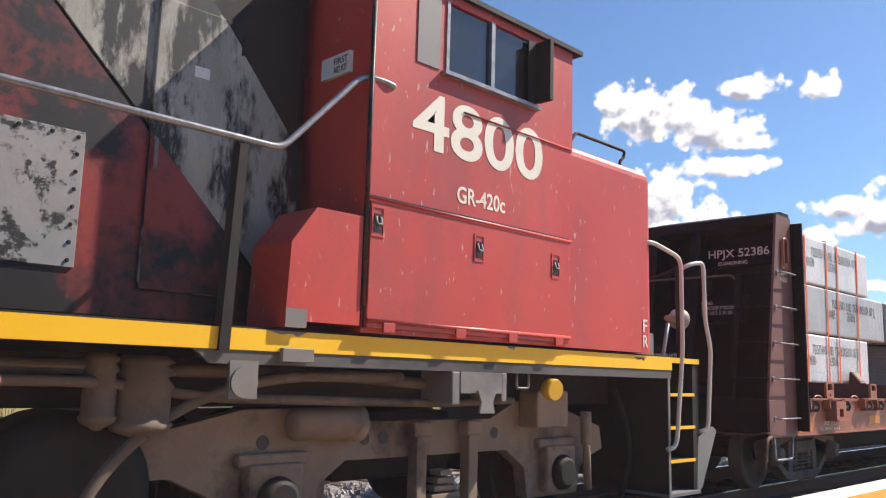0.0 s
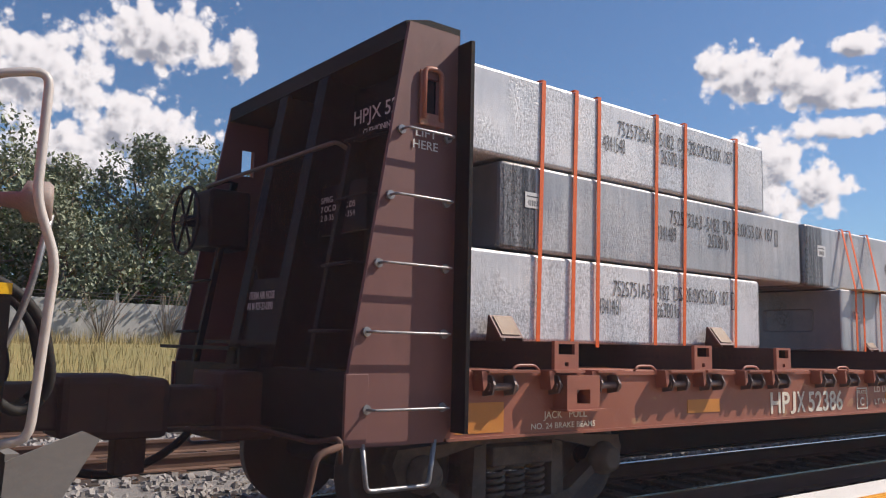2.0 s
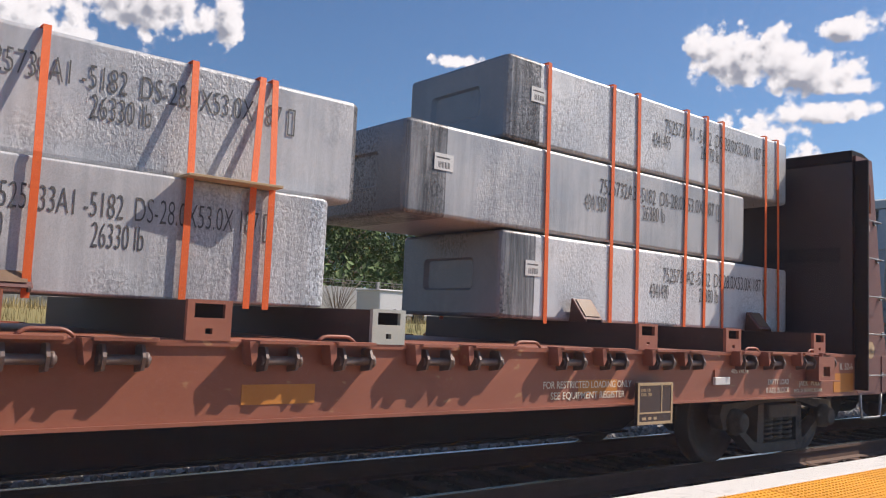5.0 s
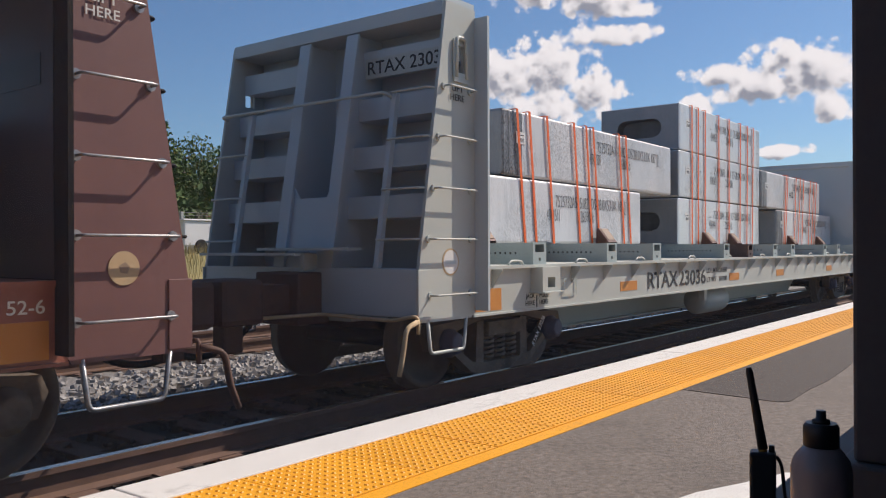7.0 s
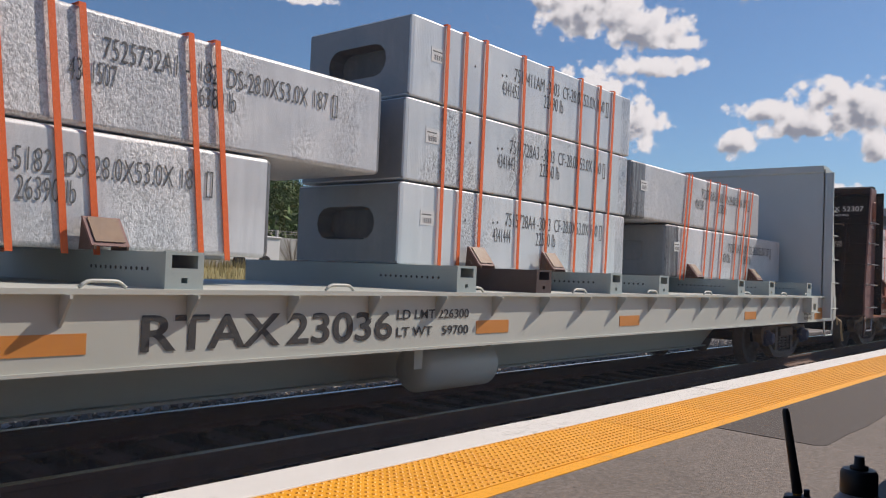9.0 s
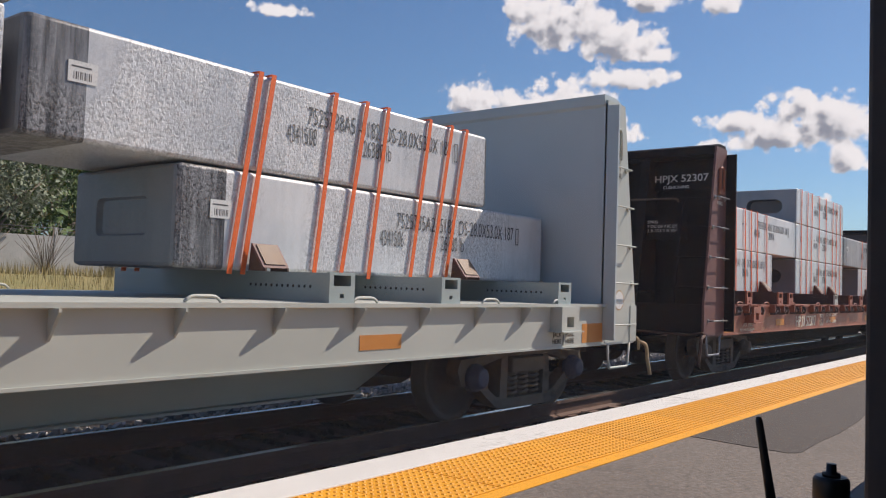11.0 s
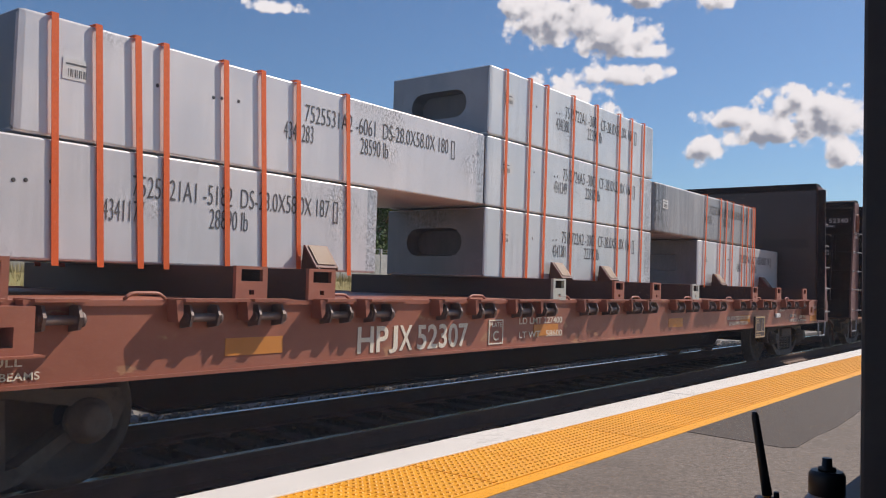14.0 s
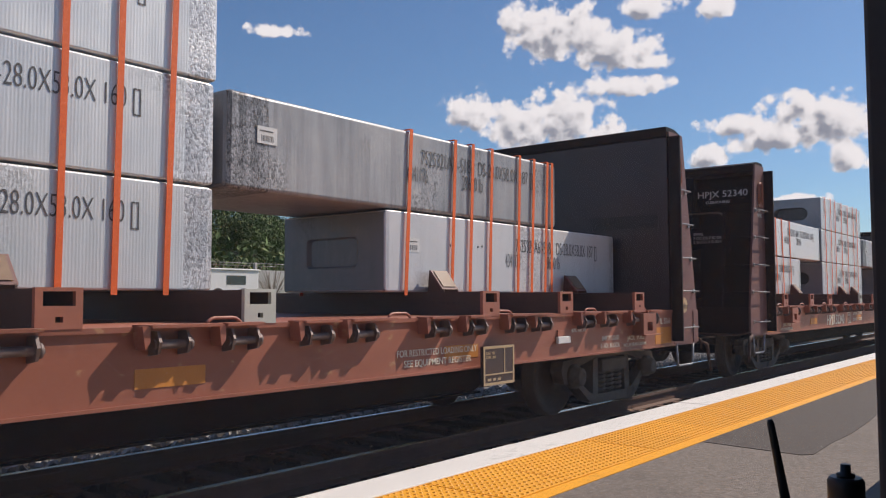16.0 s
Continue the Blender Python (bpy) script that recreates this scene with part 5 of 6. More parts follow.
def build_strap(x, foot, lo, hi):
    """One woven strap, down the near face, over the top and down the far side of its stack."""
    ledge = PROUD[16.66] + 0.012 if 16.9 < x < 20.3 else 0.0
    th = thing("load_strap", "orange woven strap round a stack of ingots", "strap", "load straps", pose(foot, FACE - 0.014 - ledge, TIERS[lo][0]))
    h = TIERS[hi][1] - TIERS[lo][0] + 0.012
    over = x - foot
    w = 0.022
    bm = B()
    def band(p, q, n, thick=0.004):
        p, q, n = Vector(p), Vector(q), Vector(n)
        e = Vector((w, 0, 0))
        v = [bm.verts.new(c + s * e + t * thick * n) for c in (p, q) for s in (-1, 1) for t in (0, 1)]
        for f in ((0, 1, 3, 2), (4, 6, 7, 5), (0, 4, 5, 1), (2, 3, 7, 6), (0, 2, 6, 4), (1, 5, 7, 3)):
            bm.faces.new([v[i] for i in f])
    top = 1.346 + 0.035 + ledge
    if ledge:  # stands out over the boards on the lower ingot's top edge
        mid = TIERS[0][1] - TIERS[lo][0] + 0.02
        band((0, 0, -0.03), (0, 0, mid), (0, -1, 0))
        band((0, 0, mid), (over, ledge, h), (0, -1, 0))
    else:
        band((0, 0, -0.03), (over, 0, h), (0, -1, 0))
    band((over, ledge, h), (over, top, h), (0, 0, 1))
    band((over, top, h), (0, top, -0.03), (0, 1, 0))
    part("webbing", bm, STRAP, th)
    rolls(th)


# ---- locomotive ----
def build_locomotive():
    """Nose end of a road switcher: long hood, cab, short hood, running board, steps and one truck."""
    lo = thing("locomotive", "red and black diesel locomotive with yellow sill stripe", "locomotive", at=pose(-0.14, TRACK - 0.015, 0.01))
    rolls(lo)
    N_ = -1.55  # the near side
    # frame, running board, sill stripe
    part("frame", made(box, -9.0, 7.1, -0.9, 0.9, 1.05, 1.46), BLACK, lo)
    part("running_board", made(box, -9.0, 7.24, -1.5, 1.5, 1.46, 1.52), BLACK, lo, "black checkered walkway")
    for s in (-1, 1):
        bm = B()
        prism(bm, [(-9.0, 1.40), (2.30, 1.40), (2.42, 1.31), (7.24, 1.31), (7.24, 1.385), (-9.0, 1.385 + 0.02)], "y", 1.49 * s, 1.515 * s)
        part("sill_skirt", bm, SKIRT, lo, "bare grimy steel sill edge")
        part("sill_stripe", made(box, -9.0, 7.245, *sorted((1.495 * s, 1.523 * s)), 1.388, 1.508), YELLOW, lo, "chipped yellow paint stripe")
        for xa, wd in ((2.9, 0.14), (6.69, 0.11), (0.9, 0.30), (4.9, 0.05)):  # bare patches along the stripe's lower and upper edge
            bm = B()
            zb = 1.508 if xa < 6 else 1.49
            prism(bm, [(xa - wd, zb), (xa - wd * 0.3, zb - 0.022), (xa + wd * 0.2, zb - 0.012), (xa + wd * 0.5, zb - 0.03), (xa + wd, zb)], "y", 1.5 * s, 1.5245 * s)
            part("chipped_patch", bm, PATCH if xa > 6 else GREY_STEEL, lo, "bare steel where paint flaked off")
    # long hood and its stripes
    hood = part("long_hood", made(box, -9.0, 3.35, -0.96, 0.96, 1.52, 4.15, 0.08), HOOD_PAINT, lo, "black hood with flaked white and red stripes")
    y0, y1 = -0.975, -0.955
    for name, pts, m in (("red_stripe", [(0.0, 4.05), (0.83, 4.05), (3.28, 1.60), (3.28, 1.56), (0.0, 1.56)], HOOD_RED),
                         ("white_stripe", [(0.86, 4.05), (2.2, 4.05), (3.32, 2.72), (3.32, 1.60)], STRIPE)):
        part(name, made(prism, pts, "y", y0, y1), m, hood)
    door = part("hood_door", made(box, 2.22, 2.79, -1.0, -0.97, 1.72, 3.50, 0.008), STRIPE, hood, "flaked access door with latch")
    bm = B()
    prism(bm, [(2.225, 1.725), (2.785, 1.725), (2.785, 2.09), (2.225, 2.65)], "y", -1.004, -0.999)
    part("door_patch", bm, HOOD_RED, door)
    bm = B()
    prism(bm, [(2.785, 3.35), (2.785, 3.495), (2.66, 3.495)], "y", -1.004, -0.999)
    part("door_patch", bm, HOOD_PAINT, door)
    bm = B()
    tube(bm, bent([(2.25, -1.0, 2.42), (2.25, -1.03, 2.44), (2.25, -1.03, 2.6), (2.25, -1.0, 2.62)], 0.01, 2), 0.012, 6)
    part("latch", bm, GREY_STEEL, door)
    for z in (1.9, 2.6, 3.3):
        part("hinge", made(drum, (2.80, -0.99, z), (2.80, -0.99, z + 0.12), [(0, 0.014), (1, 0.014)], 8), BLACK, door)
    part("white_notice", made(box, 2.47, 2.57, -1.006, -1.001, 3.06, 3.13), TAG, door)
    plate = part("patched_plate", made(box, 0.9, 1.86, -0.99, -0.97, 1.80, 2.56, 0.004), PATCH, hood, "bare riveted patch panel")
    for i in range(8):
        part("rivet", made(drum, (1.82, -0.99, 1.84 + i * 0.098), (1.82, -1.0, 1.84 + i * 0.098), [(0, 0.012), (1, 0.008)], 8), BLACK, plate)
    for i in range(5):
        part("rivet", made(drum, (1.0 + i * 0.17, -0.99, 2.53), (1.0 + i * 0.17, -1.0, 2.53), [(0, 0.012), (1, 0.008)], 8), BLACK, plate)
    # cab
    bm = B()
    box(bm, 3.42, 5.58, N_, 1.55, 1.53, 3.15)
    cab = part("cab", bm, RED, lo, "red steel cab with cream numerals")
    bm = B()
    box(bm, 3.42, 4.10, N_, N_ + 0.05, 3.15, 4.02), box(bm, 5.10, 5.62, N_, N_ + 0.05, 3.15, 4.02)
    box(bm, 4.10, 5.10, N_, N_ + 0.05, 3.15, 3.42), box(bm, 4.10, 5.10, N_, N_ + 0.05, 3.96, 4.02)
    box(bm, 3.42, 5.62, 1.5, 1.55, 3.15, 4.02)
    box(bm, 3.42, 3.47, N_ + 0.05, 1.5, 3.15, 4.02), box(bm, 5.57, 5.62, N_ + 0.05, 1.5, 3.15, 4.02)
    part("cab_wall", bm, RED, cab)
    bm = B()
    prism(bm, [(N_ - 0.04, 4.02), (1.59, 4.02), (1.59, 4.06), (1.1, 4.28), (0, 4.36), (-1.1, 4.28), (N_ - 0.04, 4.06)], "x", 3.36, 5.72)
    part("cab_roof", bm, BLACK, cab, "dark curved cab roof")
    win = part("side_window", made(box, 4.12, 5.08, N_ + 0.02, N_ + 0.03, 3.43, 3.95), GLASS_DARK, cab, "sliding cab window reflecting the sky")
    for xa, xb in ((4.58, 4.62), (4.10, 4.13), (5.07, 5.10)):
        part("window_frame", made(box, xa, xb, N_ - 0.01, N_ + 0.03, 3.42, 3.96), BARE_RAIL, win, "aluminium window frame")
    bm = B()
    box(bm, 4.06, 5.14, N_ - 0.05, N_ + 0.01, 3.39, 3.42)
    part("arm_rest", bm, BARE_RAIL, win)
    bm = B()
    box(bm, 5.11, 5.15, N_ - 0.16, N_ - 0.01, 3.45, 3.95), box(bm, 5.02, 5.12, N_ - 0.015, N_ - 0.003, 3.44, 3.95)
    part("wind_deflector", bm, BLACK, win, "dark folding wind deflector")
    bm = B()
    box(bm, 3.82, 4.04, N_ - 0.008, N_ + 0.01, 3.42, 3.95)
    part("rear_quarter_window", bm, GREY_STEEL, cab, "dusty fixed pane")
    tube_bm = B()
    tube(tube_bm, [(3.42, N_ - 0.012, 1.7), (3.42, N_ - 0.012, 4.0)], 0.018, 6)
    part("rain_strip", tube_bm, HOOD_RED, cab)
    bm = B()
    tube(bm, [(4.3, N_ - 0.005, 3.17), (5.6, N_ - 0.005, 3.17)], 0.008, 6)
    part("weld_seam", bm, RED, cab)
    for i, (w, x, wd) in enumerate((("4800", 3.80, 1.42),)):
        write("road_number", w, x, N_ - 0.002, 2.83, wd, 0.40, CREAM, cab)
    write("model_lettering", "GR-420c", 4.25, N_ - 0.002, 2.50, 0.52, 0.12, CREAM, cab)
    for x in (3.425, 5.562):
        part("panel_gap", made(box, x, x + 0.012, N_ - 0.004, N_ + 0.002, 1.56, 2.40), PLASTIC, cab)
    part("panel_gap", made(box, 3.425, 5.574, N_ - 0.004, N_ + 0.002, 2.404, 2.414), PLASTIC, cab)
    kit = part("first_aid_sign", made(box, 3.385, 3.415, -1.36, -1.05, 3.27, 3.42), TAG, cab, "white first aid notice")
    for i, w in enumerate(("FIRST", "AID KIT")):
        o = write("notice_lettering", w, 0, 0, 0, 0.15, 0.045, BLACK_INK, kit)
        o.matrix_basis = pose(3.383, -1.19 - 0.0, 3.35 - i * 0.06, 0, 0, -90)
    # battery box doors
    bx_ = part("battery_box", made(box, 3.44, 5.55, N_ - 0.03, N_ - 0.002, 1.56, 2.37, 0.006), RED, lo, "red hinged battery box door")
    for x, z in ((3.50, 2.27), (4.46, 2.22), (5.36, 2.19)):
        rec = part("latch_recess", made(frame_bm, x - 0.055, x + 0.055, z - 0.13, z + 0.07, N_ - 0.034, 0.014), RED, bx_)
        part("latch_hole", made(box, x - 0.03, x + 0.03, N_ - 0.033, N_ - 0.03, z - 0.1, z + 0.02), PLASTIC, rec)
        bm = B()
        tube(bm, bent([(x - 0.02, N_ - 0.035, z + 0.0), (x - 0.02, N_ - 0.05, z - 0.05), (x + 0.02, N_ - 0.05, z - 0.05), (x + 0.02, N_ - 0.035, z)], 0.01, 2), 0.009, 6)
        part("latch_pull", bm, GREY_STEEL, rec)
    bm = B()
    tube(bm, [(3.42, N_ - 0.03, 2.385), (5.56, N_ - 0.03, 2.385)], 0.013, 6)
    tube(bm, [(3.44, N_ - 0.03, 1.605), (5.55, N_ - 0.03, 1.605)], 0.016, 6)
    part("door_rod", bm, RED, bx_)
    for x in (3.62, 4.28, 4.84, 5.40):
        part("strap_hinge", made(box, x - 0.05, x + 0.05, N_ - 0.045, N_ - 0.028, 1.535, 1.60, 0.004), RED, bx_)
    bm = B()
    prism(bm, [(2.85, 1.53), (2.87, 2.03), (3.04, 2.26), (3.40, 2.26), (3.40, 1.57), (2.98, 1.57), (2.98, 1.53)], "y", N_ - 0.01, N_ + 0.4)
    part("step_box", bm, RED, lo, "red cut-corner box behind the cab")
    part("grey_scuff", made(box, 2.852, 3.0, N_ - 0.014, N_ - 0.009, 1.53, 1.64), GREY_STEEL, lo)
    # short hood
    bm = B()
    v = box(bm, 5.585, 6.90, -1.545, 1.545, 1.53, 3.24)
    es = [e for e in bm.edges if all(w.co.z > 3.2 for w in e.verts) or all(w.co.x > 6.8 for w in e.verts)]
    bmesh.ops.bevel(bm, geom=es, offset=0.11, segments=4, affect="EDGES", profile=0.5)
    sh = part("short_hood", bm, RED, lo, "rounded red short hood")
    write("front_mark", "F", 6.70, N_ - 0.0, 1.72, 0.07, 0.11, CREAM, sh)
    write("front_mark", "R", 6.70, N_ - 0.0, 1.58, 0.08, 0.11, CREAM, sh)
    bm = B()
    tube(bm, bent([(5.74, -1.42, 3.22), (5.76, -1.42, 3.30), (5.85, -1.42, 3.405), (6.62, -1.42, 3.405), (6.60, -1.42, 3.33), (6.54, -1.42, 3.30), (6.53, -1.42, 3.20)], 0.03, 2), 0.015, 6)
    part("grab_iron", bm, BLACK, sh)
    for z in (2.75, 2.35, 1.95):
        bm = B()
        tube(bm, bent([(6.9, -1.0, z), (6.98, -1.0, z), (6.98, -1.0, z - 0.22), (6.9, -1.0, z - 0.22)], 0.03, 2), 0.012, 6)
        part("front_rung", bm, RUSTED, sh)
    part("headlight", made(drum, (5.66, -0.4, 4.1), (5.8, -0.4, 4.1), [(0, 0.1), (1, 0.12)], 16), BLACK, cab)
    part("class_light", made(drum, (5.62, -1.35, 4.08), (5.72, -1.35, 4.08), [(0, 0.06), (1, 0.05)], 14), RAIL_STEEL, cab)
    # handrails and steps
    for s in (-1, 1):
        bm = B()
        tube(bm, bent([(-9, 1.52 * s, 2.57), (2.79, 1.52 * s, 2.58), (3.36, 1.52 * s, 3.18), (3.48, 1.54 * s, 3.20), (3.62, 1.56 * s, 3.18), (3.62, 1.54 * s, 3.18)], 0.07, 3), 0.021, 8)
        part("handrail", bm, BARE_RAIL, lo, "worn steel walkway handrail")
        for x in (-6.5, -3.5, -0.5, 2.52):
            bm = B()
            prism(bm, [(x - 0.07, 1.38), (x - 0.005, 1.38), (x + 0.035, 2.54), (x - 0.02, 2.54)], "y", 1.525 * s, 1.545 * s)
            prism(bm, [(x - 0.07, 1.38), (x - 0.06, 1.38), (x - 0.01, 2.54), (x - 0.02, 2.54)], "y", 1.47 * s, 1.53 * s)
            part("stanchion", bm, BLACK, lo)
        bm = B()
        tube(bm, bent([(6.78, 1.52 * s, 2.55), (6.86, 1.56 * s, 2.56), (7.38, 1.56 * s, 2.47), (7.42, 1.54 * s, 1.6), (7.28, 1.54 * s, 0.68), (7.18, 1.5 * s, 0.66)], 0.12, 4), 0.022, 8)
        part("step_handrail", bm, RAIL_STEEL, lo, "white bent step handrail")
        bm = B()
        tube(bm, bent([(7.68, 1.42 * s, 2.42), (7.74, 1.46 * s, 2.46), (7.94, 1.5 * s, 2.50), (7.92, 1.52 * s, 1.9), (8.02, 1.52 * s, 1.62), (7.97, 1.5 * s, 0.82), (7.86, 1.46 * s, 0.80)], 0.08, 4), 0.022, 8)
        part("step_handrail", bm, RAIL_STEEL, lo, "white bent step handrail")
        for i, z in enumerate((1.17, 0.86, 0.55)):
            st = part("step", made(box, 7.24, 7.74, *sorted((1.0 * s, 1.47 * s)), z - 0.03, z), BLACK, lo)
            part("step_edge", made(box, 7.24, 7.74, *sorted((1.47 * s, 1.482 * s)), z - 0.025, z + 0.004), YELLOW, st, "yellow step nosing")
        bm = B()
        box(bm, 7.20, 7.24, *sorted((0.6 * s, 1.5 * s)), 0.25, 1.46)
        part("step_plate", bm, BLACK, lo)
        part("step_plate_edge", made(box, 7.19, 7.225, *sorted((1.5 * s, 1.51 * s)), 0.25, 1.31), GREY_STEEL, lo)
        bm = B()
        prism(bm, [(7.74, 0.25), (7.80, 0.25), (7.86, 0.9), (7.86, 1.5), (7.74, 1.5)], "y", 0.6 * s, 1.46 * s)
        part("step_plate", bm, BLACK, lo)
        part("step_floor", made(box, 7.2, 7.8, *sorted((1.0 * s, 1.5 * s)), 0.22, 0.25), GREY_STEEL, lo)
        part("end_deck_edge", made(box, 7.24, 7.86, *sorted((1.46 * s, 1.475 * s)), 1.46, 1.51), YELLOW, lo)
    part("end_deck", made(box, 7.24, 7.86, -1.46, 1.46, 1.46, 1.505), BLACK, lo)
    bm = B()
    box(bm, 7.86, 7.92, -1.0, 1.0, 0.7, 1.5, 0.01)
    part("end_beam", bm, BLACK, lo)
    for x, y in ((7.70, -1.36), (7.62, -0.75), (7.85, -0.35), (7.85, 0.35), (7.85, 0.75), (7.35, -0.75)):
        bm = B()
        tube(bm, bent([(x, y, 1.5), (x - 0.02, y, 2.0), (x, y, 2.45 if y == -1.36 else 2.28)], 0.3, 3), 0.036 if y == -1.36 else 0.027, 8)
        part("railing_post", bm, BLACK, lo)
    part("railing_bar", made(tube, bent([(7.62, -0.75, 2.27), (7.35, -0.75, 2.22), (7.1, -0.9, 2.2), (6.9, -0.95, 2.12)], 0.1, 3), 0.018, 6), BLACK, lo)
    part("railing_bar", made(tube, [(7.70, -1.36, 2.42), (7.86, -0.6, 2.28)], 0.018, 6), BLACK, lo)
    part("brake_valve", made(drum, (7.5, -0.55, 1.5), (7.5, -0.55, 1.85), [(0, 0.1), (0.5, 0.1), (0.6, 0.06), (1, 0.05)], 12), BLACK, lo)
    bm = B()
    for k in range(12):
        u = k / 11
        c = Vector((7.85, -0.33 + 0.66 * u, 2.25 - 0.6 * u * (1 - u)))
        ring_pts = [c + Vector((0.012 * math.cos(a) * (k % 2), 0.035 * math.cos(a), 0.02 * math.sin(a))) for a in (j * math.pi / 4 for j in range(9))]
        tube(bm, ring_pts, 0.006, 5, cap=False)
    part("safety_chain", bm, BLACK, lo, "slack safety chain")
    lamp = part("marker_light", made(drum, (7.80, -1.15, 1.93), (8.06, -1.2, 1.93), [(0, 0.03), (0.45, 0.045), (0.55, 0.10), (0.92, 0.105), (1, 0.085)], 20), LAMP_GREY, lo, "round dusty lamp on a stalk")
    bm = B()
    tube(bm, bent([(7.85, -0.9, 1.0), (8.02, -0.95, 1.4), (8.1, -1.0, 1.9)], 0.2, 4), 0.02, 6)
    part("lamp_stalk", bm, BARE_RAIL, lamp)
    for dy in (-0.75, -0.5, 0.45):
        part("jumper_hose", made(tube, bent([(7.5, dy, 1.56), (7.9, dy, 1.6), (8.15, dy, 1.4), (8.25, dy + 0.05, 1.0), (8.1, dy + 0.1, 0.85), (7.95, dy, 0.95)], 0.15, 5), 0.03, 8), BLACK, lo, "black hanging air hose")
    bm = B()
    box(bm, 7.9, 8.5, -0.17, 0.17, 0.72, 1.0, 0.02), box(bm, 8.4, 8.86, -0.24, 0.22, 0.66, 1.05, 0.05)
    part("coupler", bm, RUSTED, lo, "rusted knuckle coupler")
    bm = B()
    prism(bm, [(7.9, 0.72), (8.22, 0.84), (8.30, 0.80), (7.98, 0.25), (7.88, 0.22)], "y", -1.42, -1.40)
    prism(bm, [(7.9, 0.25), (7.96, 0.25), (7.96, 0.75), (7.9, 0.75)], "y", -1.4, 1.4)
    part("pilot_plate", bm, GREY_STEEL, lo)
    bm = B()
    box(bm, 6.98, 7.3, -1.3, -0.95, 1.52, 1.74, 0.01)
    part("deck_box", bm, GREY_STEEL, lo)
    # under the sill
    bm = B()
    box(bm, 2.85, 3.07, -1.56, -1.523, 1.33, 1.41, 0.004)
    part("step_light", bm, GREY_STEEL, lo)
    pin = part("gauge_plate", made(box, 2.54, 2.72, -1.52, -1.50, 1.12, 1.33), GREY_STEEL, lo)
    part("round_cover", made(drum, (2.63, -1.52, 1.21), (2.63, -1.535, 1.21), [(0, 0.085), (1, 0.085)], 20), GREY_STEEL, pin)
    bm = B()
    box(bm, 4.36, 4.80, -1.525, -1.45, 1.16, 1.31), box(bm, 4.28, 4.36, -1.52, -1.2, 1.08, 1.31, 0.01), box(bm, 4.80, 4.86, -1.52, -1.2, 1.1, 1.31, 0.01)
    jb = part("jacking_pad", bm, GREY_STEEL, lo)
    bm = B()
    prism(bm, [(4.52, 1.18), (4.72, 1.18), (4.68, 1.10), (4.70, 1.02), (4.54, 1.02), (4.56, 1.10)], "y", -1.545, -1.526)
    part("eye_plate", bm, GREY_STEEL, jb)
    part("amber_lamp", made(drum, (5.44, -1.44, 1.2), (5.43, -1.54, 1.19), [(0, 0.07), (0.3, 0.085), (0.9, 0.085), (1, 0.08)], 20), LENS, lo, "round yellow ground light")
    bm = B()
    tube(bm, bent([(5.02, -1.48, 1.31), (5.02, -1.48, 1.2), (5.16, -1.48, 1.2), (5.16, -1.48, 1.31)], 0.02, 2), 0.01, 6)
    part("hook", bm, GREY_STEEL, lo)
    bm = B()
    tube(bm, bent([(-2, -1.3, 1.22), (2.0, -1.3, 1.2), (2.5, -1.3, 1.12), (4.4, -1.28, 1.08), (5.3, -1.2, 1.1)], 0.3, 4), 0.03, 8)
    tube(bm, bent([(-2, -1.22, 1.30), (3.6, -1.22, 1.26), (4.5, -1.22, 1.2)], 0.3, 4), 0.04, 8)
    tube(bm, bent([(1.8, -1.25, 0.3), (1.95, -1.3, 0.75), (2.4, -1.3, 1.1), (3.0, -1.3, 1.25), (4.0, -1.3, 1.26)], 0.3, 6), 0.035, 8)
    part("piping", bm, CAR_DIRT, lo, "dusty brake and sand piping")
    for x, r, z in ((1.95, 0.085, 0.95), (2.18, 0.15, 0.90)):
        part("air_filter", made(drum, (x, -1.25, 1.35), (x, -1.25, z), [(0, r * 0.7), (0.1, r * 1.1), (0.14, r * 0.8), (0.24, r * 1.15), (0.28, r * 0.85), (0.38, r * 1.1), (0.42, r), (0.8, r), (0.82, r * 1.15), (0.9, r * 1.0), (0.97, r * 0.4), (1.0, r * 0.2)], 20), CAR_DIRT, lo, "ribbed dusty air filter bowl")
    part("fuel_tank", made(box, -7.0, 0.8, -1.35, 1.35, 0.45, 1.2, 0.1), BLACK, lo)
    knob = part("fuel_cut_off", made(drum, (1.33, -1.48, 1.20), (1.33, -1.54, 1.20), [(0, 0.06), (0.7, 0.06), (1, 0.045)], 18), PINK, lo, "faded pink push button with a wire loop")
    # truck
    tr = part("truck", made(box, 3.9, 5.1, -0.7, 0.7, 0.5, 1.0, 0.03), BLACK, lo, "dusty two-axle power truck")
    for s in (-1, 1):
        y0, y1 = 0.98 * s, 1.10 * s
        bm = B()
        top = [(2.10, 0.86), (2.36, 0.92), (2.9, 1.04), (3.35, 1.04), (3.75, 0.95), (5.15, 0.95), (5.45, 1.08), (5.85, 1.10), (6.25, 0.98), (6.66, 0.86), (6.70, 0.66), (6.50, 0.60)]
        low = [(6.36, 0.52), (6.30, 0.30), (5.62, 0.30), (5.58, 0.55), (5.35, 0.70), (3.70, 0.70), (3.48, 0.55), (3.44, 0.30), (2.78, 0.30), (2.74, 0.52), (2.45, 0.66), (2.12, 0.66)]
        prism(bm, top + low, "y", y0, y1)
        fr = part("side_frame", bm, DIRT, tr, "dust coated cast side frame")
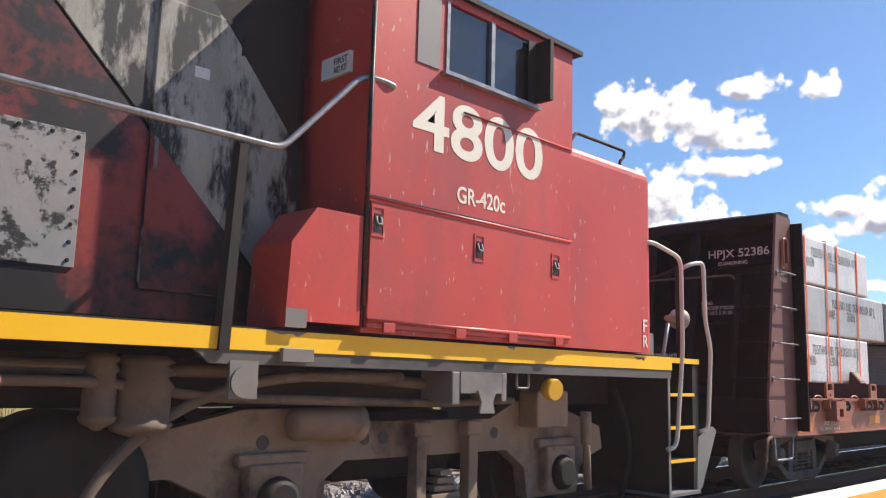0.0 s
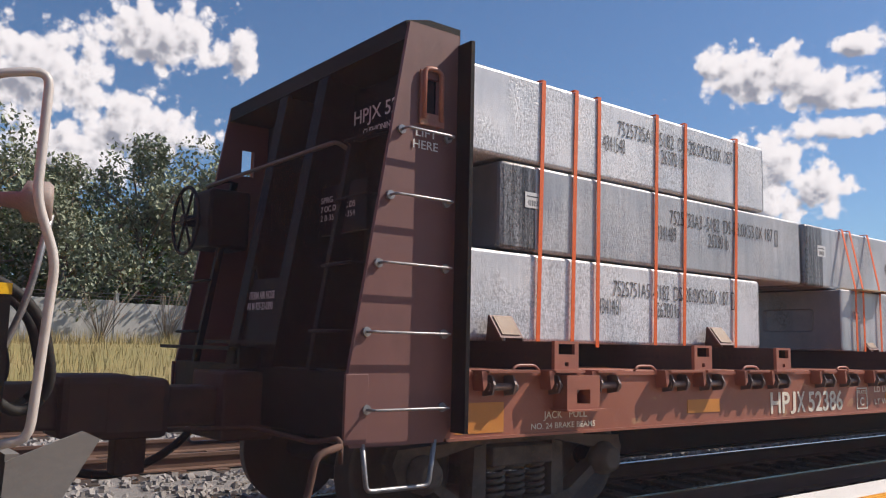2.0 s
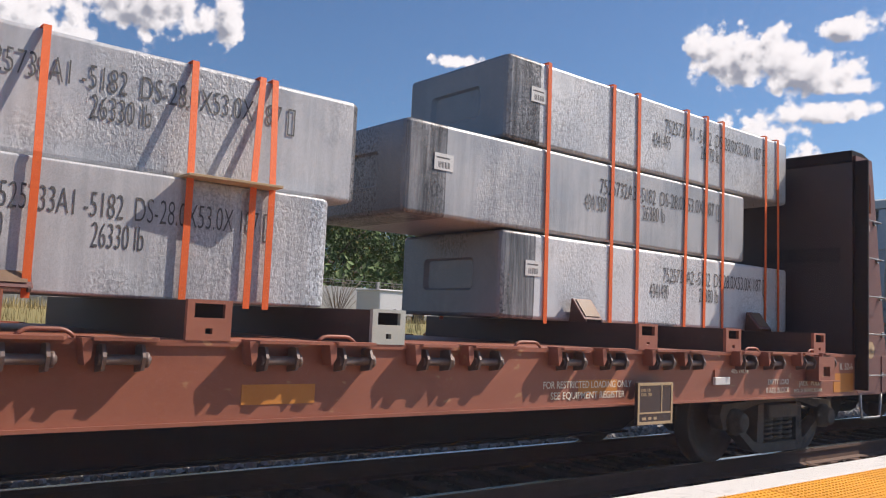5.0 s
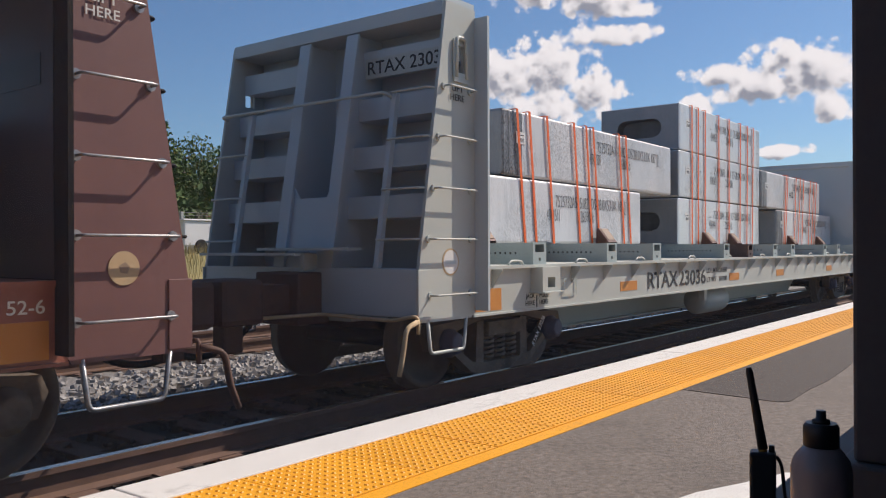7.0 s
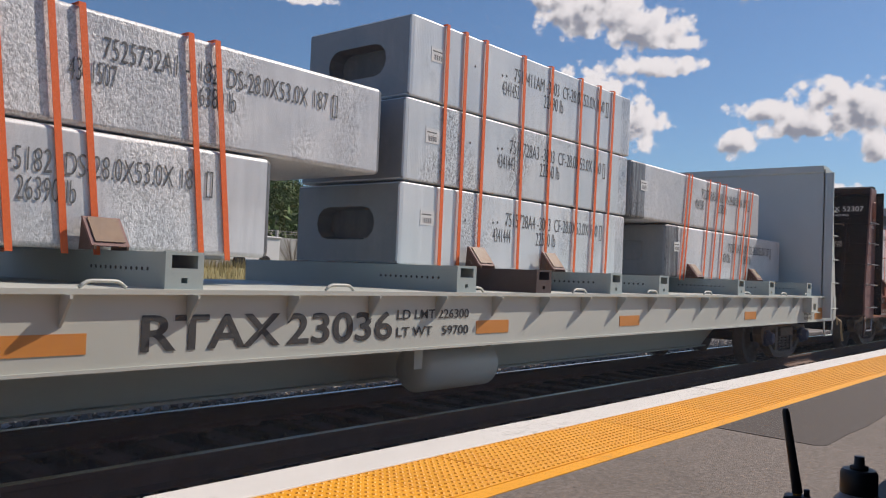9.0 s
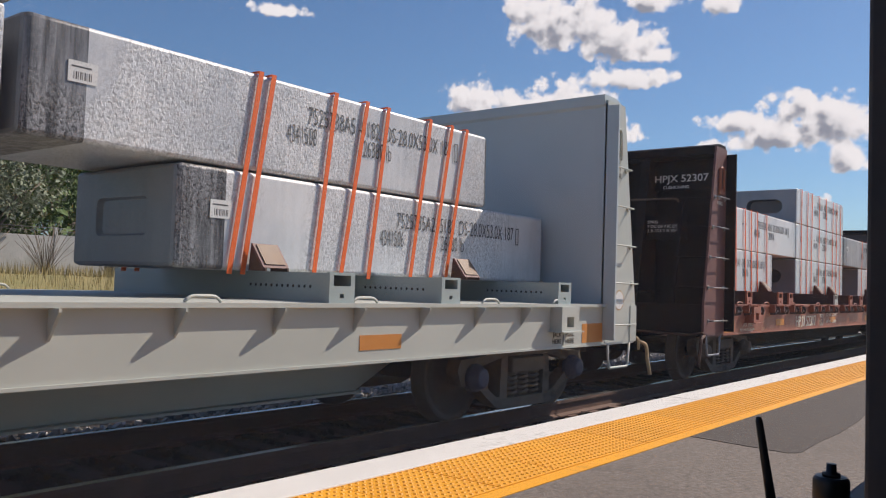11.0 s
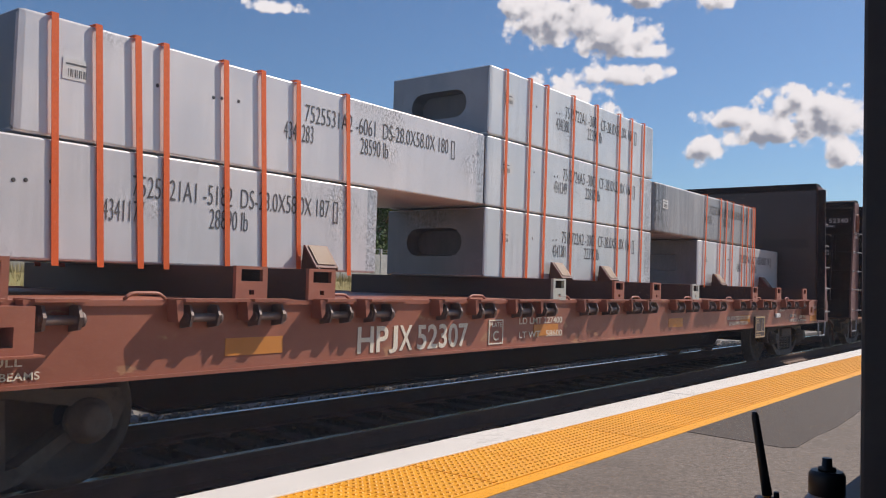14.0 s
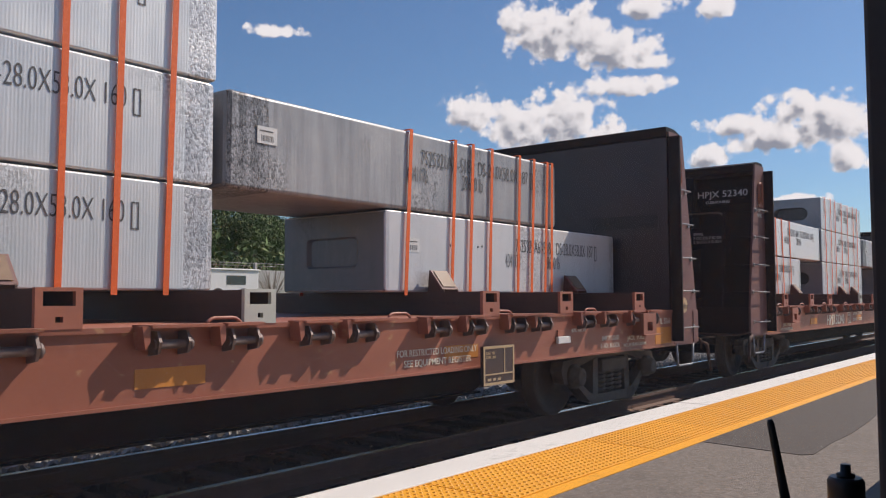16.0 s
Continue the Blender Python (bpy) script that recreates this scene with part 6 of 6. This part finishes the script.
        for x in (3.11, 5.97):
            bm = B()
            box(bm, x - 0.2, x + 0.2, *sorted((1.08 * s, 1.2 * s)), 0.34, 0.72, 0.03)
            box(bm, x - 0.26, x + 0.26, *sorted((1.08 * s, 1.16 * s)), 0.70, 0.78, 0.02)
            j = part("journal_box", bm, DIRT, tr)
            part("journal_cap", made(drum, (x, 1.19 * s, 0.5), (x, 1.27 * s, 0.5), [(0, 0.15), (0.6, 0.14), (1, 0.1)], 20), BLACK, j)
        part("brake_cylinder", made(drum, (3.20, 1.16 * s, 0.95), (3.75, 1.16 * s, 0.95), [(0, 0.06), (0.05, 0.10), (0.8, 0.11), (0.83, 0.125), (1, 0.125)], 20), DIRT, tr, "dusty brake cylinder")
        for x in (3.05, 3.86, 4.03, 5.2):
            part("frame_hole", made(drum, (x, 1.099 * s, 0.84), (x, 1.104 * s, 0.84), [(0, 0.045), (1, 0.045)], 16), PLASTIC, fr)
        for x in (4.32, 4.86):
            bm = B()
            box(bm, x - 0.05, x + 0.05, *sorted((1.1 * s, 1.2 * s)), 0.25, 0.92, 0.01)
            box(bm, x - 0.09, x + 0.09, *sorted((1.1 * s, 1.22 * s)), 0.84, 0.95, 0.02)
            part("spring_hanger", bm, DIRT, tr)
        bm = B()
        for k in range(6):
            box(bm, 4.38 + 0.03 * k, 4.80 - 0.03 * k, *sorted((1.06 * s, 1.18 * s)), 0.28 + 0.055 * k, 0.32 + 0.055 * k, 0.008)
        part("leaf_spring", bm, DIRT, tr)
        bm = B()
        tube(bm, [(6.25, 1.24 * s, 1.0), (6.28, 1.24 * s, 0.34)], 0.035, 8)
        tube(bm, [(6.25, 1.24 * s, 1.0), (6.26, 1.24 * s, 0.72)], 0.05, 10)
        part("shock_absorber", bm, DIRT, tr)
        bm = B()
        box(bm, 5.5, 5.92, *sorted((1.1 * s, 1.3 * s)), 0.88, 1.18, 0.02)
        part("sand_box", bm, DIRT, tr)
        for x in (3.11, 5.97):
            bm = B()
            drum(bm, (x, 0.835 * s, 0.508), (x, 0.69 * s, 0.508), [(0, 0.05), (0.0, 0.16), (0.25, 0.18), (0.3, 0.42), (0.0, 0.44), (0.0, 0.49), (0.05, 0.506), (0.75, 0.51), (0.85, 0.535), (1.0, 0.53), (1.0, 0.1)], 40)
            part("wheel", bm, BLACK, tr)
            bm = B()
            prism(bm, [(x + 0.53, 0.3), (x + 0.60, 0.3), (x + 0.62, 0.62), (x + 0.55, 0.7)], "y", 0.72 * s, 0.86 * s)
            part("brake_shoe", bm, DIRT, tr)
    for x in (3.11, 5.97):
        part("axle", made(drum, (x, -0.9, 0.508), (x, 0.9, 0.508), [(0, 0.1), (1, 0.1)], 12), BLACK, tr)
    bm = B()
    tube(bm, bent([(6.9, -1.1, 1.2), (7.05, -1.15, 0.9), (7.1, -1.15, 0.5), (7.0, -1.1, 0.2)], 0.2, 5), 0.03, 8)
    part("sand_hose", bm, BLACK, lo)
    part("air_reservoir", made(drum, (1.9, -1.15, 0.62), (1.9, -0.6, 0.62), [(0, 0.3), (0.03, 0.42), (0.97, 0.42), (1, 0.3)], 28), BLACK, lo, "black cylindrical air reservoir")


# ---- background ----
def tree_meshes(seed, pale):
    rnd = random.Random(seed)
    H = rnd.uniform(7.5, 10)
    bm = B()
    pts = [Vector((rnd.uniform(-0.1, 0.1) * k, rnd.uniform(-0.1, 0.1) * k, H * 0.13 * k)) for k in range(6)]
    for a, b, k in zip(pts, pts[1:], range(5)):
        drum(bm, a, b + (b - a) * 0.05, [(0, 0.24 - 0.035 * k), (1, 0.205 - 0.035 * k)], 8)
    centres = []
    for k in range(15):
        a = rnd.uniform(0, 6.28)
        base = pts[1 + k % 4]
        out = rnd.uniform(1.4, 3.3)
        tip = base + Vector((math.cos(a) * out, math.sin(a) * out, rnd.uniform(0.6, H * 0.36)))
        tube(bm, [base, base.lerp(tip, 0.5) + Vector((0, 0, 0.25)), tip], 0.05, 5)
        centres.append((tip, rnd.uniform(0.9, 1.6)))
    for k in range(9):
        a = rnd.uniform(0, 6.28)
        centres.append((Vector((math.cos(a) * rnd.uniform(0, 1.6), math.sin(a) * rnd.uniform(0, 1.6), rnd.uniform(H * 0.55, H * 0.92))), rnd.uniform(0.8, 1.5)))
    trunk = mesh_of("trunk", bm, BARK)
    verts, faces = [], []
    for c, r in centres:
        for _ in range(330):
            d = Vector((rnd.gauss(0, 1), rnd.gauss(0, 1), rnd.gauss(0, 0.8))).normalized() * r * rnd.uniform(0.35, 1.0) ** 0.5
            p, s = c + d, rnd.uniform(0.07, 0.17)
            m = Euler((rnd.uniform(-1.2, 1.2), rnd.uniform(-1.2, 1.2), rnd.uniform(0, 6.28))).to_matrix()
            b = len(verts)
            verts += [p + m @ Vector(q) * s for q in ((-1, 0, 0), (0, -0.55, 0.12), (1, 0, 0), (0, 0.55, 0.12))]
            faces.append((b, b + 1, b + 2, b + 3))
    crown = bpy.data.meshes.new("crown")
    crown.from_pydata(verts, [], faces)
    crown.materials.append(LEAF_PALE if pale else LEAF)
    return trunk, crown


def build_background():
    kinds = [tree_meshes(s, s in (2,)) for s in (1, 2, 3)]
    rnd = random.Random(12)
    # x, y, height factor, kind
    spots = [(x, rnd.uniform(36, 44), rnd.uniform(0.72, 1.02), rnd.choice((0, 0, 2))) for x in range(-8, 60, 4)]
    spots += [(x + 2, rnd.uniform(46, 54), rnd.uniform(0.85, 1.15), rnd.choice((0, 2))) for x in range(-8, 70, 6)]
    spots += [(7.5, 31.5, 0.7, 1), (10.5, 32.5, 0.85, 1), (13, 31.5, 0.75, 1), (4, 32, 0.8, 1)]
    for x, y, s, k in spots:
        trunk, crown = kinds[k]
        t = thing("tree", "leafy silvery shrub tree behind the wall" if k == 1 else "leafy green tree behind the wall", "tree", "trees behind the wall", pose(x, y, ground_height(y) - 0.1, 0, 0, rnd.uniform(0, 360)) @ Matrix.Scale(s, 4))
        part("trunk", trunk, BARK, t)
        part("crown", crown, LEAF, t)
    # low undergrowth behind the wall
    verts, faces = [], []
    for _ in range(16000):
        x, y = rnd.uniform(-12, 70), rnd.uniform(31.5, 36)
        p, s = Vector((x, y, ground_height(y) + rnd.uniform(0, 1) ** 1.3 * (2.6 + 1.2 * noise.noise((x * 0.4, y, 0))))), rnd.uniform(0.12, 0.28)
        m = Euler((rnd.uniform(-1.2, 1.2), rnd.uniform(-1.2, 1.2), rnd.uniform(0, 6.28))).to_matrix()
        b = len(verts)
        verts += [p + m @ Vector(q) * s for q in ((-1, 0, 0), (0, -0.6, 0.1), (1, 0, 0), (0, 0.6, 0.1))]
        faces.append((b, b + 1, b + 2, b + 3))
    me = bpy.data.meshes.new("undergrowth")
    me.from_pydata(verts, [], faces)
    me.materials.append(LEAF)
    tagged(new("undergrowth", me), "dense dark green shrubs behind the wall", "shrubs", kind="stuff")
    # pale wall in panels with posts
    w = thing("boundary_wall", "pale concrete panel wall along the railway", "wall", at=pose(0, 30, ground_height(30)))
    tagged(w, kind="structure")
    panel = mesh_of("panel", made(box, 0.06, 2.94, -0.05, 0.05, -0.3, 1.45, 0.01), FENCE_MAT)
    post = mesh_of("post", made(box, -0.06, 0.06, -0.07, 0.07, -0.3, 1.75, 0.01), FENCE_MAT)
    for i in range(-5, 25):
        part("panel", panel, FENCE_MAT, w).location = (i * 3.0, 0, rnd.uniform(-0.04, 0.04))
        part("post", post, FENCE_MAT, w).location = (i * 3.0, 0, 0)
    bm = B()
    tube(bm, [(-15, 0, 1.72), (72, 0, 1.72)], 0.012, 5)
    tube(bm, [(-15, 0, 1.6), (72, 0, 1.6)], 0.008, 5)
    part("top_wire", bm, BARE_RAIL, w)
    # dry grass and brush
    verts, faces = [], []
    for _ in range(26000):
        x, y = rnd.uniform(-4, 44), rnd.uniform(16.3, 29.8)
        h, a, l = rnd.uniform(0.15, 0.5), rnd.uniform(0, 3.14), rnd.uniform(-0.15, 0.15)
        z = ground_height(y) - 0.1
        dx, dy = 0.012 * math.cos(a), 0.012 * math.sin(a)
        b = len(verts)
        verts += [(x - dx, y - dy, z), (x + dx, y + dy, z), (x + l + dx * 0.2, y + l * 0.5, z + h + 0.1)]
        faces.append((b, b + 1, b + 2))
    me = bpy.data.meshes.new("dry_grass")
    me.from_pydata(verts, [], faces)
    me.materials.append(GRASS)
    tagged(new("dry_grass", me), "tall sun-dried yellow grass on the bank", "grass", kind="stuff")
    for x in (8.2, 10.4, 11.8, 14.1, 16.5, 18.2, 21.5, 24.0):
        bm = B()
        for _ in range(40):
            a, h = rnd.uniform(0, 6.28), rnd.uniform(0.9, 2.0)
            o = rnd.uniform(0.3, 1.3)
            tube(bm, [(0, 0, 0), (math.cos(a) * o * 0.5, math.sin(a) * o * 0.4, h * 0.6), (math.cos(a) * o, math.sin(a) * o * 0.6, h)], 0.009, 4)
        solid("bare_bush", bm, TWIG, "bare grey brush in front of the wall", "bush", "bushes by the wall", at=pose(x, 28.8, ground_height(28.8) - 0.05))


def build_trailer():
    """A low white utility trailer parked on the bank."""
    t = thing("utility_trailer", "white utility trailer with a dark window on the bank", "trailer", at=pose(19.8, 27.0, ground_height(27.0) - 0.02))
    part("body", made(box, -1.35, 1.35, -0.8, 0.8, 0.3, 1.25, 0.05), WHITE_BODY, t)
    part("roof", made(box, -1.4, 1.4, -0.85, 0.85, 1.25, 1.31, 0.02), WHITE_BODY, t)
    part("window", made(box, -0.2, 0.7, -0.812, -0.802, 0.7, 1.05), GLASS_DARK, t)
    for x in (-0.6, 0.6):
        part("wheel", made(drum, (x, -0.72, 0.28), (x, -0.86, 0.28), [(0, 0.28), (0.9, 0.28), (1, 0.24)], 18), BLACK, t)


def build_cabin():
    """The dim window bay from which the view is taken: post and ledge, with unseen roof and walls added."""
    c = thing("window_bay", "dark window bay round the viewpoint", "window bay", at=pose(0, 0, PLAT))
    tagged(c, kind="structure")
    part("post", made(box, 1.35, 1.62, 0.08, 0.264, 0.74, 2.9, 0.006), CABIN, c, "dark window post")
    part("post_base", made(box, 1.33, 1.62, 0.06, 0.285, 0.58, 0.74, 0.006), LEDGE, c, "grey moulded post base")
    part("ledge", made(box, -1.2, 3.2, 0.10, 0.48, 0.52, 0.58, 0.01), LEDGE, c, "grey window ledge")
    part("lower_wall", made(box, -1.2, 3.2, 0.40, 0.46, 0.0, 0.52), CABIN, c)
    # walls and roof out of view, added to keep sun off the pane
    part("back_wall", made(box, -1.2, 3.2, -1.5, -1.44, 0.0, 2.9), CABIN, c)
    part("end_wall", made(box, -1.26, -1.2, -1.5, 0.54, 0.0, 2.9), CABIN, c)
    part("end_wall", made(box, 3.2, 3.26, -1.5, 0.54, 0.0, 2.9), CABIN, c)
    part("roof", made(box, -1.26, 3.26, -1.5, 0.60, 2.9, 2.96), CABIN, c)
    pane = part("window_pane", made(box, -1.2, 3.2, 0.505, 0.509, 0.58, 2.9), PANE, c, "clear window pane with an added veil")
    pane.visible_shadow = False


def build_ledge_things():
    z = PLAT + 0.58
    r = thing("handheld_radio", "black handheld radio with a long antenna on the ledge", "radio", at=pose(1.44, 0.421, z, 0, 0, 15))
    bm = B()
    box(bm, -0.017, 0.017, -0.021, 0.021, 0, 0.135, 0.005)
    part("body", bm, PLASTIC, r)
    part("antenna", made(drum, (0.0, 0.0, 0.139), (-0.002, 0.022, 0.276), [(0, 0.0085), (0.3, 0.0075), (0.95, 0.006), (1, 0.004)], 12), PLASTIC, r, "black rubber antenna")
    part("antenna_collar", made(drum, (0, 0.0, 0.133), (0, 0.0, 0.141), [(0, 0.007), (1, 0.007)], 12), BRASS, r)
    part("knob", made(drum, (0, -0.014, 0.134), (0, -0.014, 0.146), [(0, 0.005), (1, 0.0045)], 12), PLASTIC, r)
    bm = B()
    tube(bm, bent([(0.0, -0.021, 0.128), (0.0, -0.03, 0.115), (0.0, -0.034, 0.06), (0.0, -0.045, 0.0)], 0.02, 4), 0.003, 6)
    part("wrist_cord", bm, PLASTIC, r)
    b = thing("squeeze_bottle", "smoky plastic squeeze bottle with a black cap on the ledge", "bottle", at=pose(1.15, 0.2625, z))
    part("flask", made(drum, (0, 0, 0), (0, 0, 0.222), [(0, 0.034), (0.03, 0.0375), (0.86, 0.0375), (0.92, 0.0345), (0.97, 0.027), (1, 0.021)], 32), BOTTLE, b)
    part("cap", made(drum, (0, 0, 0.220), (0, 0, 0.252), [(0, 0.020), (0.08, 0.022), (0.85, 0.022), (1, 0.019)], 24), PLASTIC, b, "ribbed black screw cap")
    part("spout", made(drum, (0, 0, 0.251), (0, 0, 0.268), [(0, 0.011), (0.3, 0.011), (0.35, 0.0065), (1, 0.006)], 16), PLASTIC, b)


build_ground()
build_platform()
build_cabin()
build_ledge_things()
build_locomotive()
for m in SET_ON_CARS:
    build_flat_car(m)
    build_beams(m)
for row in INGOTS:
    build_ingot(*row)
for tops, feet, lo_, hi_ in STRAPS:
    for x, foot in zip(tops, feet):
        build_strap(x, foot, lo_, hi_)
chock = build_chock()
for i, x in enumerate(CHOCKS):
    c = chock if i == 0 else copy_thing(chock, pose(x, FACE - 0.02, 1.335))
    c.matrix_basis = pose(x, FACE - 0.02, 1.335)
    rolls(c)
build_background()
for x, w_ in ((17.30, 0.34), (17.56, 0.16), (19.80, 0.30)):
    d = solid("dunnage_board", made(box, -w_, w_, -0.14, 0.30, 0.0, 0.017, 0.003), WOOD, "loose pale softwood board under a strap", "board", "loose boards", at=pose(x, FACE - PROUD[16.66], TIERS[0][1] + 0.0, 0, 0, 6 if w_ < 0.2 else -3))
    rolls(d)
build_trailer()
build_ballast_stones()
build_track(TRACK, -30, 150, "near_track", "ballasted track with polished rails under the train")
build_track(10.3, -20, 120, "second_track", "ballasted track with rusty rails", -0.02, False)
build_track(14.6, -20, 120, "third_track", "ballasted track with rusty rails", -0.02, False)


def motions():
    for ob, home in MOVING:
        walk(ob, [(t, Matrix.Translation((-s, 0, 0)) @ home) for t, s in ROLLED])


motions()
